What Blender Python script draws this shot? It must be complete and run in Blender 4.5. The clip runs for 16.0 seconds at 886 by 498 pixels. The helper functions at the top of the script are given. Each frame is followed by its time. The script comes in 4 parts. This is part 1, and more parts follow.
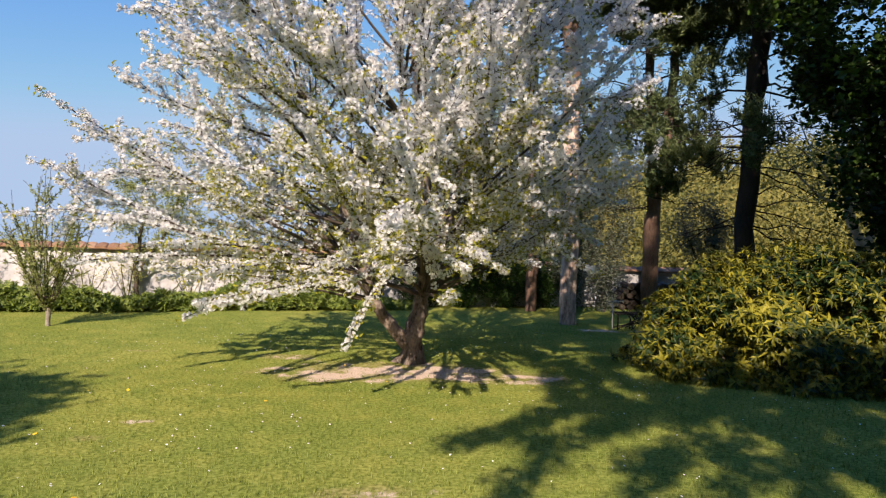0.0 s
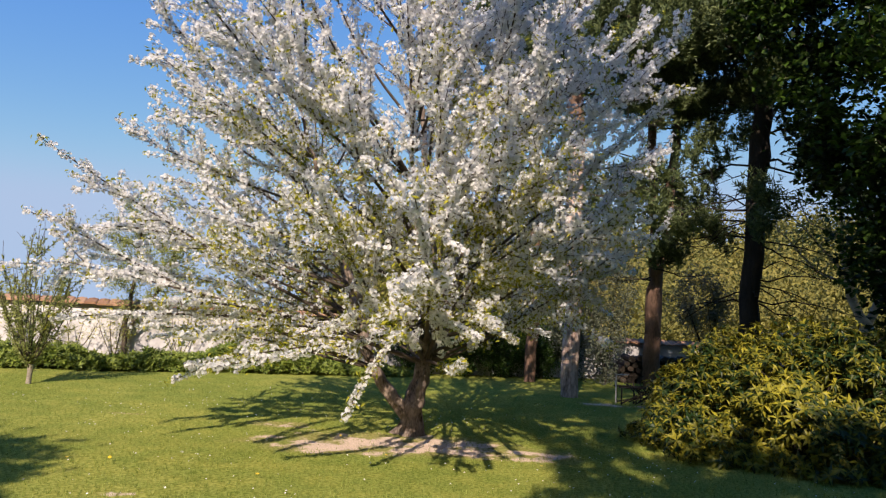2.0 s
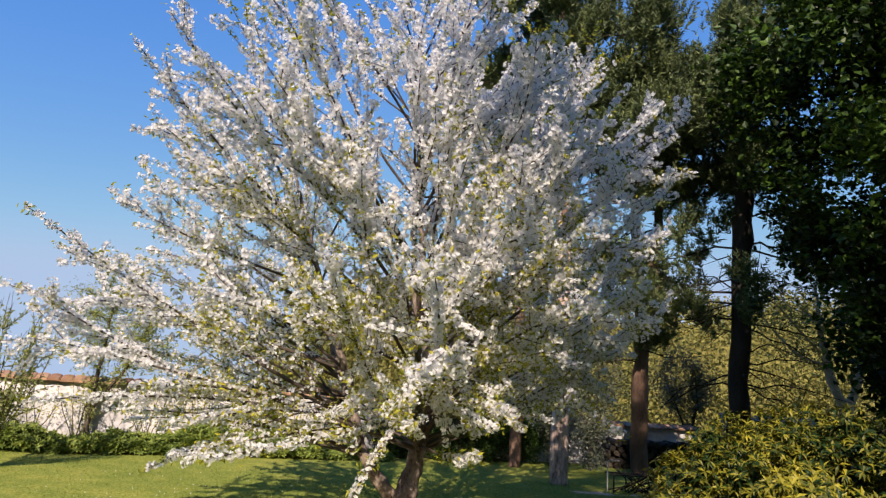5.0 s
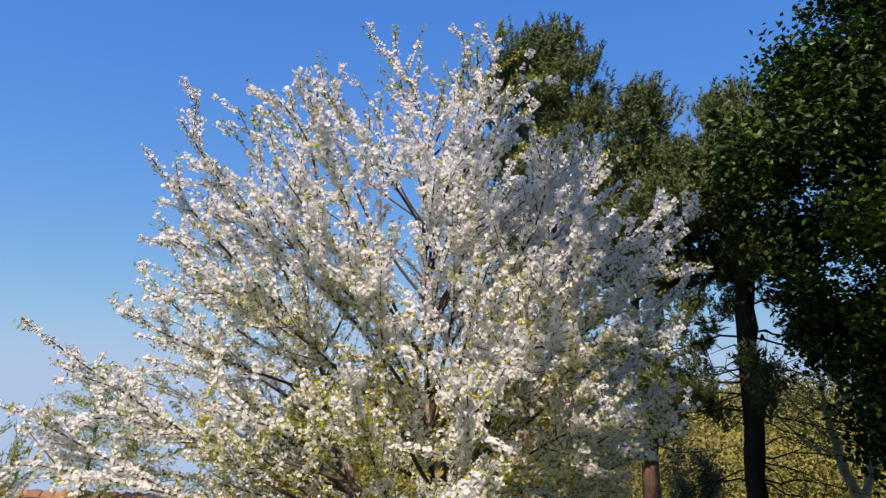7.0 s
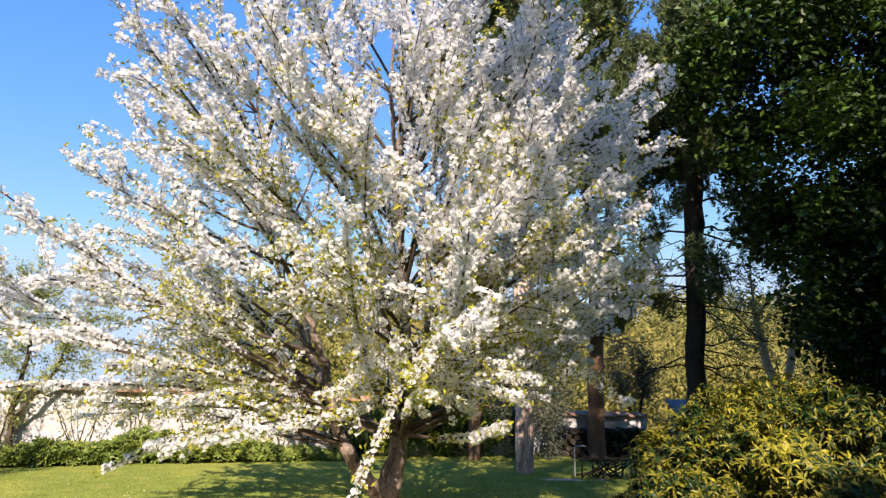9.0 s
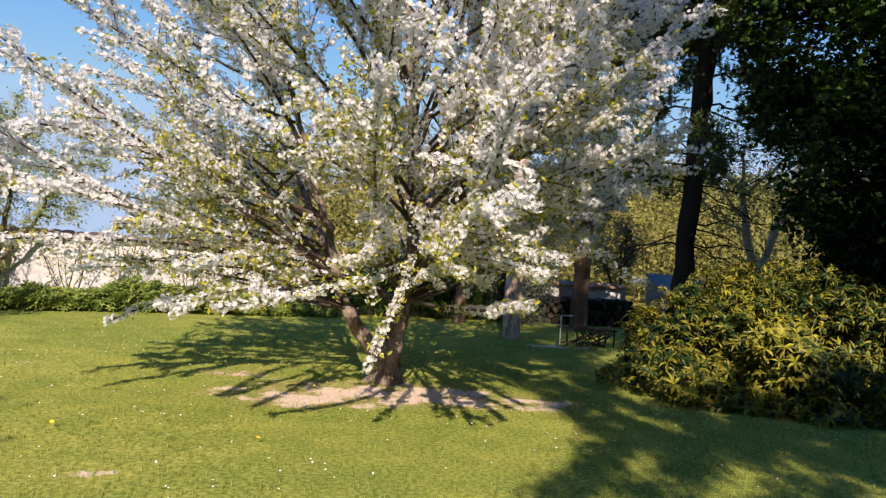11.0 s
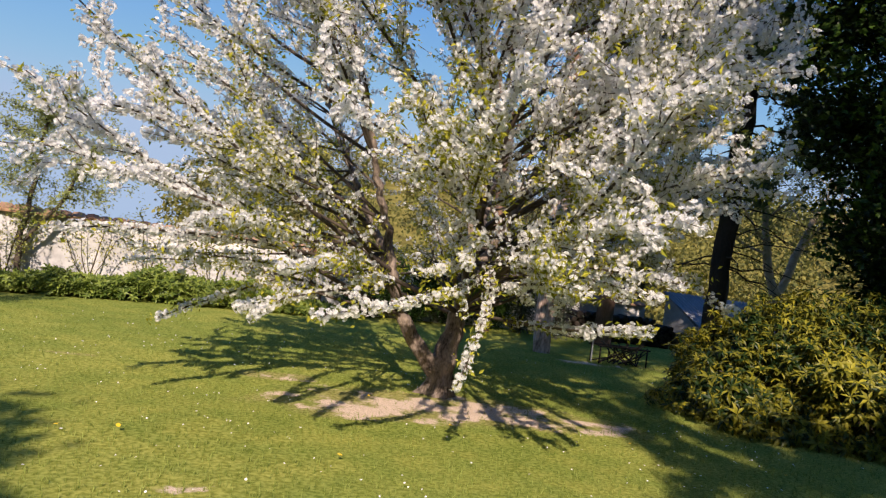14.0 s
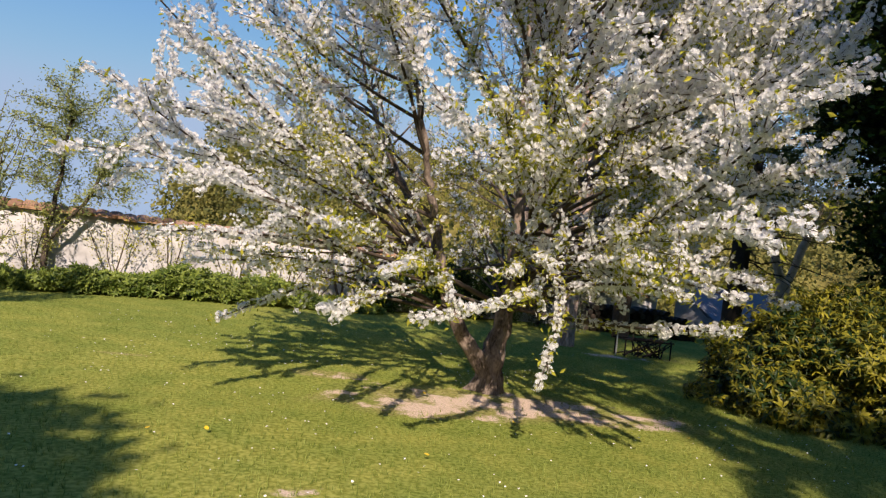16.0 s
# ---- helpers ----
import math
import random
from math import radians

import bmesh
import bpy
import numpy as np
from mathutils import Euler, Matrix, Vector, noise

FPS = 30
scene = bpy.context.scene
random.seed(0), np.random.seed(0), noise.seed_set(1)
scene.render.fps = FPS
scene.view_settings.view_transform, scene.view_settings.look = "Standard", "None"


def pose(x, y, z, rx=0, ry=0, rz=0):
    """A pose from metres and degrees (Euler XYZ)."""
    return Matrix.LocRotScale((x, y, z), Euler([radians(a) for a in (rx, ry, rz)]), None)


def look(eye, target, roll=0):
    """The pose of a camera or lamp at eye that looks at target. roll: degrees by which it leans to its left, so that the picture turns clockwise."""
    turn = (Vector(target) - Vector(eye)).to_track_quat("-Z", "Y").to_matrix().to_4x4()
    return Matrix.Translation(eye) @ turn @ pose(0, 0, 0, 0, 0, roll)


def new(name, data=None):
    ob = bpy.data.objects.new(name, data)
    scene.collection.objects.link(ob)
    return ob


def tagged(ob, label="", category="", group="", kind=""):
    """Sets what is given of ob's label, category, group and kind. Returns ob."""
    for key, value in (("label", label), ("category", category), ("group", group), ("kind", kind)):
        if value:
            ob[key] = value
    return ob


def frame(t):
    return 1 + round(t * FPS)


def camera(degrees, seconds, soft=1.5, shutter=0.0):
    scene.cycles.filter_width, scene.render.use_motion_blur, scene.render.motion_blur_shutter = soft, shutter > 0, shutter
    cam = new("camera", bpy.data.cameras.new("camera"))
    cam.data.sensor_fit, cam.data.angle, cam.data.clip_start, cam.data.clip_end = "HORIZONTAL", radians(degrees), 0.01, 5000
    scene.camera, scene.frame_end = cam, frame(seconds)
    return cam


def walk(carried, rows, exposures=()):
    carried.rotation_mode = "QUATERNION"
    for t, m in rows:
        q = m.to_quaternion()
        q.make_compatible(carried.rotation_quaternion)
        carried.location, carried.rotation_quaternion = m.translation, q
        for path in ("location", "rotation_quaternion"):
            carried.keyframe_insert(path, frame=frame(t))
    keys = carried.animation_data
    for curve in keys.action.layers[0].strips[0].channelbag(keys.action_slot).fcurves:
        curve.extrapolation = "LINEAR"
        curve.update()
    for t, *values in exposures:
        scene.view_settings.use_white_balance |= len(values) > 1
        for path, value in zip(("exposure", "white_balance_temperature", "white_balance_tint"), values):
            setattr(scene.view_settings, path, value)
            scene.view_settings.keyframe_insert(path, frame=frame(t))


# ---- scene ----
cam = camera(66.5, 16.0, soft=1.25)
PATH = [
    (0, (-0.104, 0.247, 1.645), (-0.108, 2.247, 1.66), 1.4),
    (0.5, (-0.108, 0.392, 1.643), (-0.139, 2.391, 1.715), 0.7),
    (1, (-0.159, 0.513, 1.656), (-0.278, 2.508, 1.732), 2.8),
    (1.5, (-0.2, 0.545, 1.602), (-0.232, 2.538, 1.759), 3.6),
    (2, (-0.29, 0.534, 1.647), (-0.278, 2.523, 1.856), 3.1),
    (2.5, (-0.387, 0.576, 1.615), (-0.336, 2.561, 1.855), 1.9),
    (3, (-0.456, 0.637, 1.595), (-0.397, 2.62, 1.85), 2.9),
    (3.5, (-0.561, 0.754, 1.607), (-0.513, 2.723, 1.955), 2.6),
    (4, (-0.606, 0.775, 1.606), (-0.63, 2.738, 1.99), 3.3),
    (4.2, (-0.607, 0.802, 1.615), (-0.608, 2.762, 2.015), 3.4),
    (6.3, (-0.878, 0.809, 1.966), (-0.751, 2.738, 2.481), 3.6),
    (6.5, (-0.887, 0.842, 1.99), (-0.772, 2.759, 2.547), 3.5),
    (7, (-1.006, 1.004, 1.933), (-0.888, 2.881, 2.613), 2.1),
    (7.5, (-1.071, 1.074, 1.785), (-0.997, 2.953, 2.466), 3.2),
    (8, (-1.216, 1.156, 1.716), (-0.864, 3.027, 2.329), 0.4),
    (8.5, (-1.323, 1.386, 1.642), (-0.931, 3.284, 2.135), 1.0),
    (9, (-1.397, 1.438, 1.4), (-1.077, 3.358, 1.858), 1.3),
    (9.5, (-1.414, 1.53, 1.377), (-1.129, 3.485, 1.692), 2.5),
    (10, (-1.558, 1.608, 1.464), (-1.189, 3.57, 1.595), 5.1),
    (10.2, (-1.629, 1.636, 1.473), (-1.244, 3.597, 1.556), 4.7),
    (12.3, (-1.946, 2.021, 1.547), (-1.461, 3.961, 1.602), 4.7),
    (12.5, (-2.065, 2.035, 1.516), (-1.468, 3.943, 1.585), 4.0),
    (13, (-2.243, 2.004, 1.516), (-1.673, 3.921, 1.538), 5.2),
    (13.5, (-2.386, 2.208, 1.473), (-1.893, 4.145, 1.547), 3.7),
    (14, (-2.514, 2.296, 1.495), (-2.075, 4.246, 1.564), 7.5),
    (14.5, (-2.703, 2.271, 1.487), (-2.106, 4.177, 1.595), 6.6),
    (15, (-2.95, 2.205, 1.485), (-2.336, 4.104, 1.608), 5.6),
    (15.5, (-3.101, 2.299, 1.482), (-2.601, 4.234, 1.556), 6.5),
    (16, (-3.227, 2.414, 1.483), (-2.754, 4.356, 1.53), 7.1),
]
walk(cam, [(t, look(eye, target, roll)) for t, eye, target, roll in PATH],
     exposures=[(0, 0.64), (0.5, 0.62), (1.5, 0.5), (2.0, 0.56), (2.5, 0.6), (4, 0.6), (7, 0.55), (8.0, 0.62), (8.5, 0.7), (9.0, 1.08), (10.0, 0.72), (12.5, 0.74), (13.0, 0.8), (13.5, 0.73), (14.0, 0.52), (14.5, 0.46), (15.0, 0.48), (16, 0.45)])

# ---- sky, sun, exposure ----
SUN_DIR = Vector((0.235, 0.97, 0.0)).normalized()      # the way the shadows fall
SUN_EL = radians(33.0)
world = bpy.data.worlds.new("sky")
scene.world = world
world.use_nodes = True
wn = world.node_tree
sky = wn.nodes.new("ShaderNodeTexSky")
sky.sky_type = "NISHITA"
sky.sun_disc = False
sky.sun_elevation = SUN_EL
sky.sun_rotation = math.atan2(-SUN_DIR.x, -SUN_DIR.y)
sky.air_density, sky.dust_density, sky.ozone_density = 0.5, 0.0, 2.0
wn.nodes["Background"].inputs["Strength"].default_value = 0.14
# hazeless spring sky: an even, clear blue that pales only a little towards the horizon
split, merge = wn.nodes.new("ShaderNodeSeparateColor"), wn.nodes.new("ShaderNodeCombineColor")
wn.links.new(sky.outputs["Color"], split.inputs["Color"])
for band, gain, even, most in (("Red", 0.96, 1.18, 2.1), ("Green", 1.36, 0.70, 2.7), ("Blue", 2.95, 0.28, 3.8)):
    power, scale, soft_top = (wn.nodes.new("ShaderNodeMath") for _ in range(3))
    soft_top.operation = "SMOOTH_MIN"
    soft_top.inputs[1].default_value, soft_top.inputs[2].default_value = most, 0.6
    power.operation, scale.operation = "POWER", "MULTIPLY"
    power.inputs[1].default_value, scale.inputs[1].default_value = even, gain
    wn.links.new(split.outputs[band], power.inputs[0])
    wn.links.new(power.outputs[0], scale.inputs[0])
    wn.links.new(scale.outputs[0], soft_top.inputs[0])
    wn.links.new(soft_top.outputs[0], merge.inputs[band])
wn.links.new(merge.outputs["Color"], wn.nodes["Background"].inputs["Color"])
sun_data = bpy.data.lights.new("sun", "SUN")
sun_data.energy, sun_data.angle, sun_data.color = 5.0, radians(0.53), (1.0, 0.82, 0.675)
sun = new("sun", sun_data)
sun_to = Vector((SUN_DIR.x * math.cos(SUN_EL), SUN_DIR.y * math.cos(SUN_EL), -math.sin(SUN_EL)))
sun.matrix_world = look(-40 * sun_to, (0, 0, 0))


# ---- materials ----
def material(name, low, high, scale=6.0, rough=0.8, bump=0.2, fine=60.0, translucent=0.0, island=0.0, per_object=0.0, stretch=(1, 1, 1), spec=0.3, metal=0.0, span=(0.28, 0.72)):
    """Two colours mixed by noise at two scales, with relief."""
    m = bpy.data.materials.new(name)
    m.use_nodes = True
    n, l = m.node_tree.nodes, m.node_tree.links
    p = n["Principled BSDF"]
    p.inputs["Roughness"].default_value = rough
    p.inputs["Specular IOR Level"].default_value = spec
    p.inputs["Metallic"].default_value = metal
    co = n.new("ShaderNodeTexCoord")
    mp = n.new("ShaderNodeMapping")
    mp.inputs["Scale"].default_value = stretch
    l.new(co.outputs["Object"], mp.inputs["Vector"])
    a = n.new("ShaderNodeTexNoise")
    a.inputs["Scale"].default_value, a.inputs["Detail"].default_value = scale, 4
    b = n.new("ShaderNodeTexNoise")
    b.inputs["Scale"].default_value, b.inputs["Detail"].default_value = fine, 3
    l.new(mp.outputs["Vector"], a.inputs["Vector"])
    l.new(mp.outputs["Vector"], b.inputs["Vector"])
    s = n.new("ShaderNodeMath")
    s.operation = "MULTIPLY_ADD"
    l.new(a.outputs["Fac"], s.inputs[0])
    s.inputs[1].default_value = 0.6
    t = n.new("ShaderNodeMath")
    t.operation = "MULTIPLY"
    l.new(b.outputs["Fac"], t.inputs[0])
    t.inputs[1].default_value = 0.4
    l.new(t.outputs[0], s.inputs[2])
    fac = s.outputs[0]
    for amount, node, sock in ((island, "ShaderNodeNewGeometry", "Random Per Island"), (per_object, "ShaderNodeObjectInfo", "Random")):
        if amount:
            g = n.new(node)
            k = n.new("ShaderNodeMapRange")
            k.inputs["To Min"].default_value, k.inputs["To Max"].default_value = -amount / 2, amount / 2
            l.new(g.outputs[sock], k.inputs["Value"])
            ad = n.new("ShaderNodeMath")
            l.new(fac, ad.inputs[0])
            l.new(k.outputs["Result"], ad.inputs[1])
            fac = ad.outputs[0]
    r = n.new("ShaderNodeMapRange")
    r.inputs["From Min"].default_value, r.inputs["From Max"].default_value = span
    l.new(fac, r.inputs["Value"])
    mix = n.new("ShaderNodeMix")
    mix.data_type = "RGBA"
    l.new(r.outputs["Result"], mix.inputs["Factor"])
    mix.inputs[6].default_value, mix.inputs[7].default_value = (*low, 1), (*high, 1)
    l.new(mix.outputs[2], p.inputs["Base Color"])
    if bump:
        bp = n.new("ShaderNodeBump")
        bp.inputs["Strength"].default_value, bp.inputs["Distance"].default_value = bump, 0.02
        l.new(fac if not (island or per_object) else s.outputs[0], bp.inputs["Height"])
        l.new(bp.outputs["Normal"], p.inputs["Normal"])
    if translucent:
        tr = n.new("ShaderNodeBsdfTranslucent")
        l.new(mix.outputs[2], tr.inputs["Color"])
        ms = n.new("ShaderNodeMixShader")
        ms.inputs[0].default_value = translucent
        l.new(p.outputs[0], ms.inputs[1])
        l.new(tr.outputs[0], ms.inputs[2])
        l.new(ms.outputs[0], n["Material Output"].inputs["Surface"])
    return m


BARK_CHERRY = material("cherry_bark", (0.035, 0.026, 0.02), (0.37, 0.295, 0.245), 11, 0.95, 1.0, 46, stretch=(1, 1, 0.45), span=(0.34, 0.68))
BARK_PALE = material("pale_bark", (0.19, 0.125, 0.1), (0.68, 0.54, 0.46), 9, 0.9, 1.0, 30, stretch=(1, 1, 0.35), span=(0.36, 0.6))
BARK_PINE = material("pine_bark", (0.055, 0.035, 0.026), (0.25, 0.155, 0.11), 5, 0.95, 1.0, 30, stretch=(1, 1, 0.35))
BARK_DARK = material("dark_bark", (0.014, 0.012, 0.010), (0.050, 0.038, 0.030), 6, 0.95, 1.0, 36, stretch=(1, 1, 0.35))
BARK_GREY = material("grey_bark", (0.14, 0.12, 0.095), (0.42, 0.37, 0.30), 5, 0.9, 0.7, 40)
BARK_CREAM = material("cream_bark", (0.24, 0.165, 0.105), (0.56, 0.43, 0.29), 5, 0.9, 0.7, 40)
TWIG = material("twig_bark", (0.04, 0.03, 0.024), (0.115, 0.09, 0.07), 9, 0.9, 0.3, 60)
PETAL = material("white_petal", (0.80, 0.80, 0.812), (0.92, 0.92, 0.93), 2, 0.7, 0, 30, translucent=0.5, island=0.5, spec=0.05)
YOUNG_LEAF = material("young_leaf", (0.24, 0.27, 0.03), (0.56, 0.53, 0.07), 2, 0.6, 0, 20, translucent=0.5, island=0.7, spec=0.1)
NEEDLE = material("pine_needle", (0.034, 0.058, 0.026), (0.165, 0.205, 0.075), 0.9, 0.6, 0, 20, translucent=0.15, island=0.4)
MAPLE_LEAF = material("broad_leaf", (0.008, 0.022, 0.004), (0.05, 0.10, 0.011), 0.8, 0.5, 0, 20, translucent=0.2, island=0.5)
DARK_LEAF = material("dark_leaf", (0.008, 0.020, 0.004), (0.042, 0.088, 0.010), 0.6, 0.5, 0, 9, translucent=0.15, island=0.5)
# near-black low and green high paint the crown's shade and lit patches
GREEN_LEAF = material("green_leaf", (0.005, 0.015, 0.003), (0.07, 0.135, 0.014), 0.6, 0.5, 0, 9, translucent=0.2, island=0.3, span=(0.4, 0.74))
# yellow and dark green leaves; the contrast also paints sunlit patches and shaded gaps
LAUREL_LEAF = material("laurel_leaf", (0.016, 0.036, 0.007), (0.33, 0.295, 0.026), 1.1, 0.45, 0, 5, translucent=0.15, island=0.3, spec=0.25, span=(0.40, 0.70))
HEDGE_LEAF = material("hedge_leaf", (0.075, 0.12, 0.02), (0.26, 0.32, 0.06), 1.2, 0.5, 0, 14, translucent=0.25, island=0.5)
WILLOW_LEAF = material("sapling_leaf", (0.19, 0.225, 0.075), (0.38, 0.41, 0.14), 2, 0.5, 0, 14, translucent=0.3, island=0.5)
SCRUB_LEAF = material("hill_leaf", (0.10, 0.11, 0.028), (0.30, 0.27, 0.07), 0.06, 0.7, 0, 0.6, translucent=0.3, island=0.4)
GREY_LEAF = material("grey_green_leaf", (0.06, 0.075, 0.05), (0.15, 0.17, 0.12), 1, 0.6, 0, 12, translucent=0.2, island=0.4)
BLADE = material("grass_blade", (0.16, 0.21, 0.04), (0.40, 0.45, 0.12), 0.7, 0.55, 0, 9, translucent=0.35, island=0.5, spec=0.02)
PLASTER = material("white_plaster", (0.36, 0.345, 0.345), (0.71, 0.695, 0.71), 1.3, 0.95, 0.8, 9)
TILE = material("roof_tile", (0.22, 0.12, 0.072), (0.45, 0.28, 0.175), 3, 0.9, 0.4, 30, per_object=0.5)
SLATE = material("blue_grey_sheet", (0.19, 0.19, 0.195), (0.34, 0.335, 0.34), 1.2, 0.6, 0.2, 18)
LOG = material("old_log", (0.018, 0.015, 0.012), (0.085, 0.066, 0.052), 14, 0.95, 0.6, 40, per_object=0.5)
IRON = material("dark_iron", (0.008, 0.008, 0.008), (0.025, 0.022, 0.02), 12, 0.5, 0.2, 60, metal=0.6)
WHITE_PIPE = material("grey_pipe", (0.30, 0.30, 0.29), (0.52, 0.52, 0.50), 8, 0.4, 0.05, 60)
DAISY = material("daisy_white", (0.75, 0.75, 0.72), (0.88, 0.88, 0.85), 4, 0.7, 0, 30)
DANDELION = material("dandelion_yellow", (0.70, 0.45, 0.02), (0.85, 0.60, 0.05), 4, 0.7, 0, 30)

# lawn sheet: grass, bare soil patches of their own shape, rough hill beyond
# centre, half sizes, turn, strength of each worn place
BARE = [(-0.75, 9.55, 1.75, 0.62, 0.0, 0.9), (-1.55, 9.2, 0.75, 0.36, 0.1, 0.9), (0.45, 9.3, 1.1, 0.40, -0.1, 0.8), (-2.4, 10.5, 0.5, 0.2, 0.0, 0.6), (-3.2, 6.0, 0.4, 0.14, 0.2, -0.5), (-2.95, 6.6, 0.3, 0.1, 0.2, -0.4),
        (-0.45, 4.9, 0.6, 0.2, 0.1, 0.2), (4.2, 5.4, 1.0, 0.45, 0.2, 0.1), (3.7, 14.25, 1.5, 0.45, 0.0, -0.3), (-4.7, 10.75, 0.35, 0.07, 0.0, 0.3)]


def lawn_material():
    m = bpy.data.materials.new("lawn")
    m.use_nodes = True
    n, l = m.node_tree.nodes, m.node_tree.links
    p = n["Principled BSDF"]
    p.inputs["Roughness"].default_value = 0.9
    p.inputs["Specular IOR Level"].default_value = 0.0
    co = n.new("ShaderNodeTexCoord")

    def noise_tex(scale, detail=4.0):
        t = n.new("ShaderNodeTexNoise")
        t.inputs["Scale"].default_value, t.inputs["Detail"].default_value = scale, detail
        l.new(co.outputs["Object"], t.inputs["Vector"])
        return t.outputs["Fac"]

    def calc(op, a, b, c=None):
        t = n.new("ShaderNodeMath")
        t.operation = op
        for i, v in enumerate((a, b, c)):
            if v is None:
                continue
            if isinstance(v, (int, float)):
                t.inputs[i].default_value = v
            else:
                l.new(v, t.inputs[i])
        return t.outputs[0]

    def blend(fac, a, b):
        t = n.new("ShaderNodeMix")
        t.data_type = "RGBA"
        l.new(fac, t.inputs["Factor"])
        for i, v in ((6, a), (7, b)):
            if isinstance(v, tuple):
                t.inputs[i].default_value = (*v, 1)
            else:
                l.new(v, t.inputs[i])
        return t.outputs[2]

    def ramp(v, lo, hi):
        t = n.new("ShaderNodeMapRange")
        t.interpolation_type = "SMOOTHSTEP"
        t.inputs["From Min"].default_value, t.inputs["From Max"].default_value = lo, hi
        l.new(v, t.inputs["Value"])
        return t.outputs["Result"]

    big, mid, fine, grit = noise_tex(0.35), noise_tex(2.2), noise_tex(26, 5), noise_tex(90, 3)
    grass = blend(ramp(fine, 0.3, 0.7), (0.118, 0.155, 0.026), (0.262, 0.305, 0.07))
    grass = blend(ramp(calc("MULTIPLY_ADD", mid, 0.5, calc("MULTIPLY", big, 0.5)), 0.4, 0.64), grass, blend(ramp(fine, 0.3, 0.7), (0.185, 0.2, 0.036), (0.37, 0.375, 0.092)))
    soil = blend(ramp(grit, 0.3, 0.7), (0.44, 0.335, 0.25), (0.76, 0.61, 0.48))
    sep = n.new("ShaderNodeSeparateXYZ")
    l.new(co.outputs["Object"], sep.inputs[0])
    X, Y = sep.outputs["X"], sep.outputs["Y"]
    mask = None
    for cx, cy, rx, ry, turn, strength in BARE:
        c, s = math.cos(turn), math.sin(turn)
        dx, dy = calc("SUBTRACT", X, cx), calc("SUBTRACT", Y, cy)
        u = calc("MULTIPLY", calc("ADD", calc("MULTIPLY", dx, c), calc("MULTIPLY", dy, s)), 1 / rx)
        v = calc("MULTIPLY", calc("SUBTRACT", calc("MULTIPLY", dy, c), calc("MULTIPLY", dx, s)), 1 / ry)
        d = calc("SUBTRACT", strength, calc("ADD", calc("MULTIPLY", u, u), calc("MULTIPLY", v, v)))
        d = calc("MAXIMUM", d, -2.0)
        mask = d if mask is None else calc("MAXIMUM", mask, d)
    ragged = calc("ADD", mask, calc("MULTIPLY_ADD", noise_tex(2.2, 10), 6.5, -3.4))
    dry = blend(ramp(fine, 0.3, 0.7), (0.20, 0.17, 0.06), (0.42, 0.36, 0.15))
    worn = calc("ADD", mask, calc("MULTIPLY_ADD", noise_tex(1.7, 5), 4.0, -1.7))
    grass = blend(calc("MULTIPLY", ramp(worn, -0.5, 0.6), 0.6), grass, dry)
    tufts = calc("MULTIPLY_ADD", noise_tex(16, 4), 1.6, -0.8)
    colour = blend(ramp(calc("ADD", ragged, tufts), -0.1, 0.7), grass, soil)
    rough_grass = blend(ramp(noise_tex(0.5, 6), 0.3, 0.7), (0.11, 0.095, 0.028), (0.25, 0.21, 0.06))
    colour = blend(ramp(calc("ADD", Y, calc("MULTIPLY", mid, 3.0)), 27.0, 31.0), colour, rough_grass)
    l.new(colour, p.inputs["Base Color"])
    bp = n.new("ShaderNodeBump")
    bp.inputs["Strength"].default_value, bp.inputs["Distance"].default_value = 0.22, 0.02
    l.new(calc("ADD", fine, calc("MULTIPLY", mid, 0.8)), bp.inputs["Height"])
    l.new(bp.outputs["Normal"], p.inputs["Normal"])
    return m


LAWN = lawn_material()


# ---- building helpers ----
def ground_z(x, y):
    """Height of the lawn: level, then rising a little towards the wall; a wooded hill far behind."""
    x, y = np.asarray(x, float), np.asarray(y, float)
    z = 0.03 * np.clip(y - 9.5, 0, 8.5) + 0.012 * np.sin(x * 1.3 + 0.7 * y) * np.sin(0.9 * y - 0.4 * x)
    away = np.hypot(x, y)
    bearing = np.degrees(np.arctan2(x, y))
    side = np.clip((bearing + 12) / 5, 0, 1) * np.clip((75 - bearing) / 20, 0, 1)
    side = side * side * (3 - 2 * side)
    rise = np.clip((away - 42) / 55, 0, 1)
    z = z - 0.013 * np.clip(away - 26, 0, None)
    return z + 13.8 * side * rise * rise * (3 - 2 * rise)


def mesh_object(name, verts, faces, mat, parent=None, label="", smooth=True, kind=""):
    """One mesh object from arrays of corners and of equal-sized faces (several arrays may be given)."""
    groups = [np.asarray(f, np.int32) for f in (faces if isinstance(faces, list) else [faces])]
    me = bpy.data.meshes.new(name)
    verts = np.asarray(verts, np.float32)
    me.vertices.add(len(verts))
    me.vertices.foreach_set("co", verts.ravel())
    loops = np.concatenate([g.ravel() for g in groups])
    sizes = np.concatenate([np.full(len(g), g.shape[1], np.int32) for g in groups])
    me.loops.add(len(loops))
    me.loops.foreach_set("vertex_index", loops)
    me.polygons.add(len(sizes))
    me.polygons.foreach_set("loop_start", np.concatenate([[0], np.cumsum(sizes)[:-1]]).astype(np.int32))
    me.polygons.foreach_set("use_smooth", np.full(len(sizes), smooth))
    me.update(calc_edges=True)
    me.validate()
    me.materials.append(mat)
    ob = new(name, me)
    if parent:
        ob.parent = parent
        ob.matrix_parent_inverse = parent.matrix_world.inverted()
    return tagged(ob, label, kind=kind)


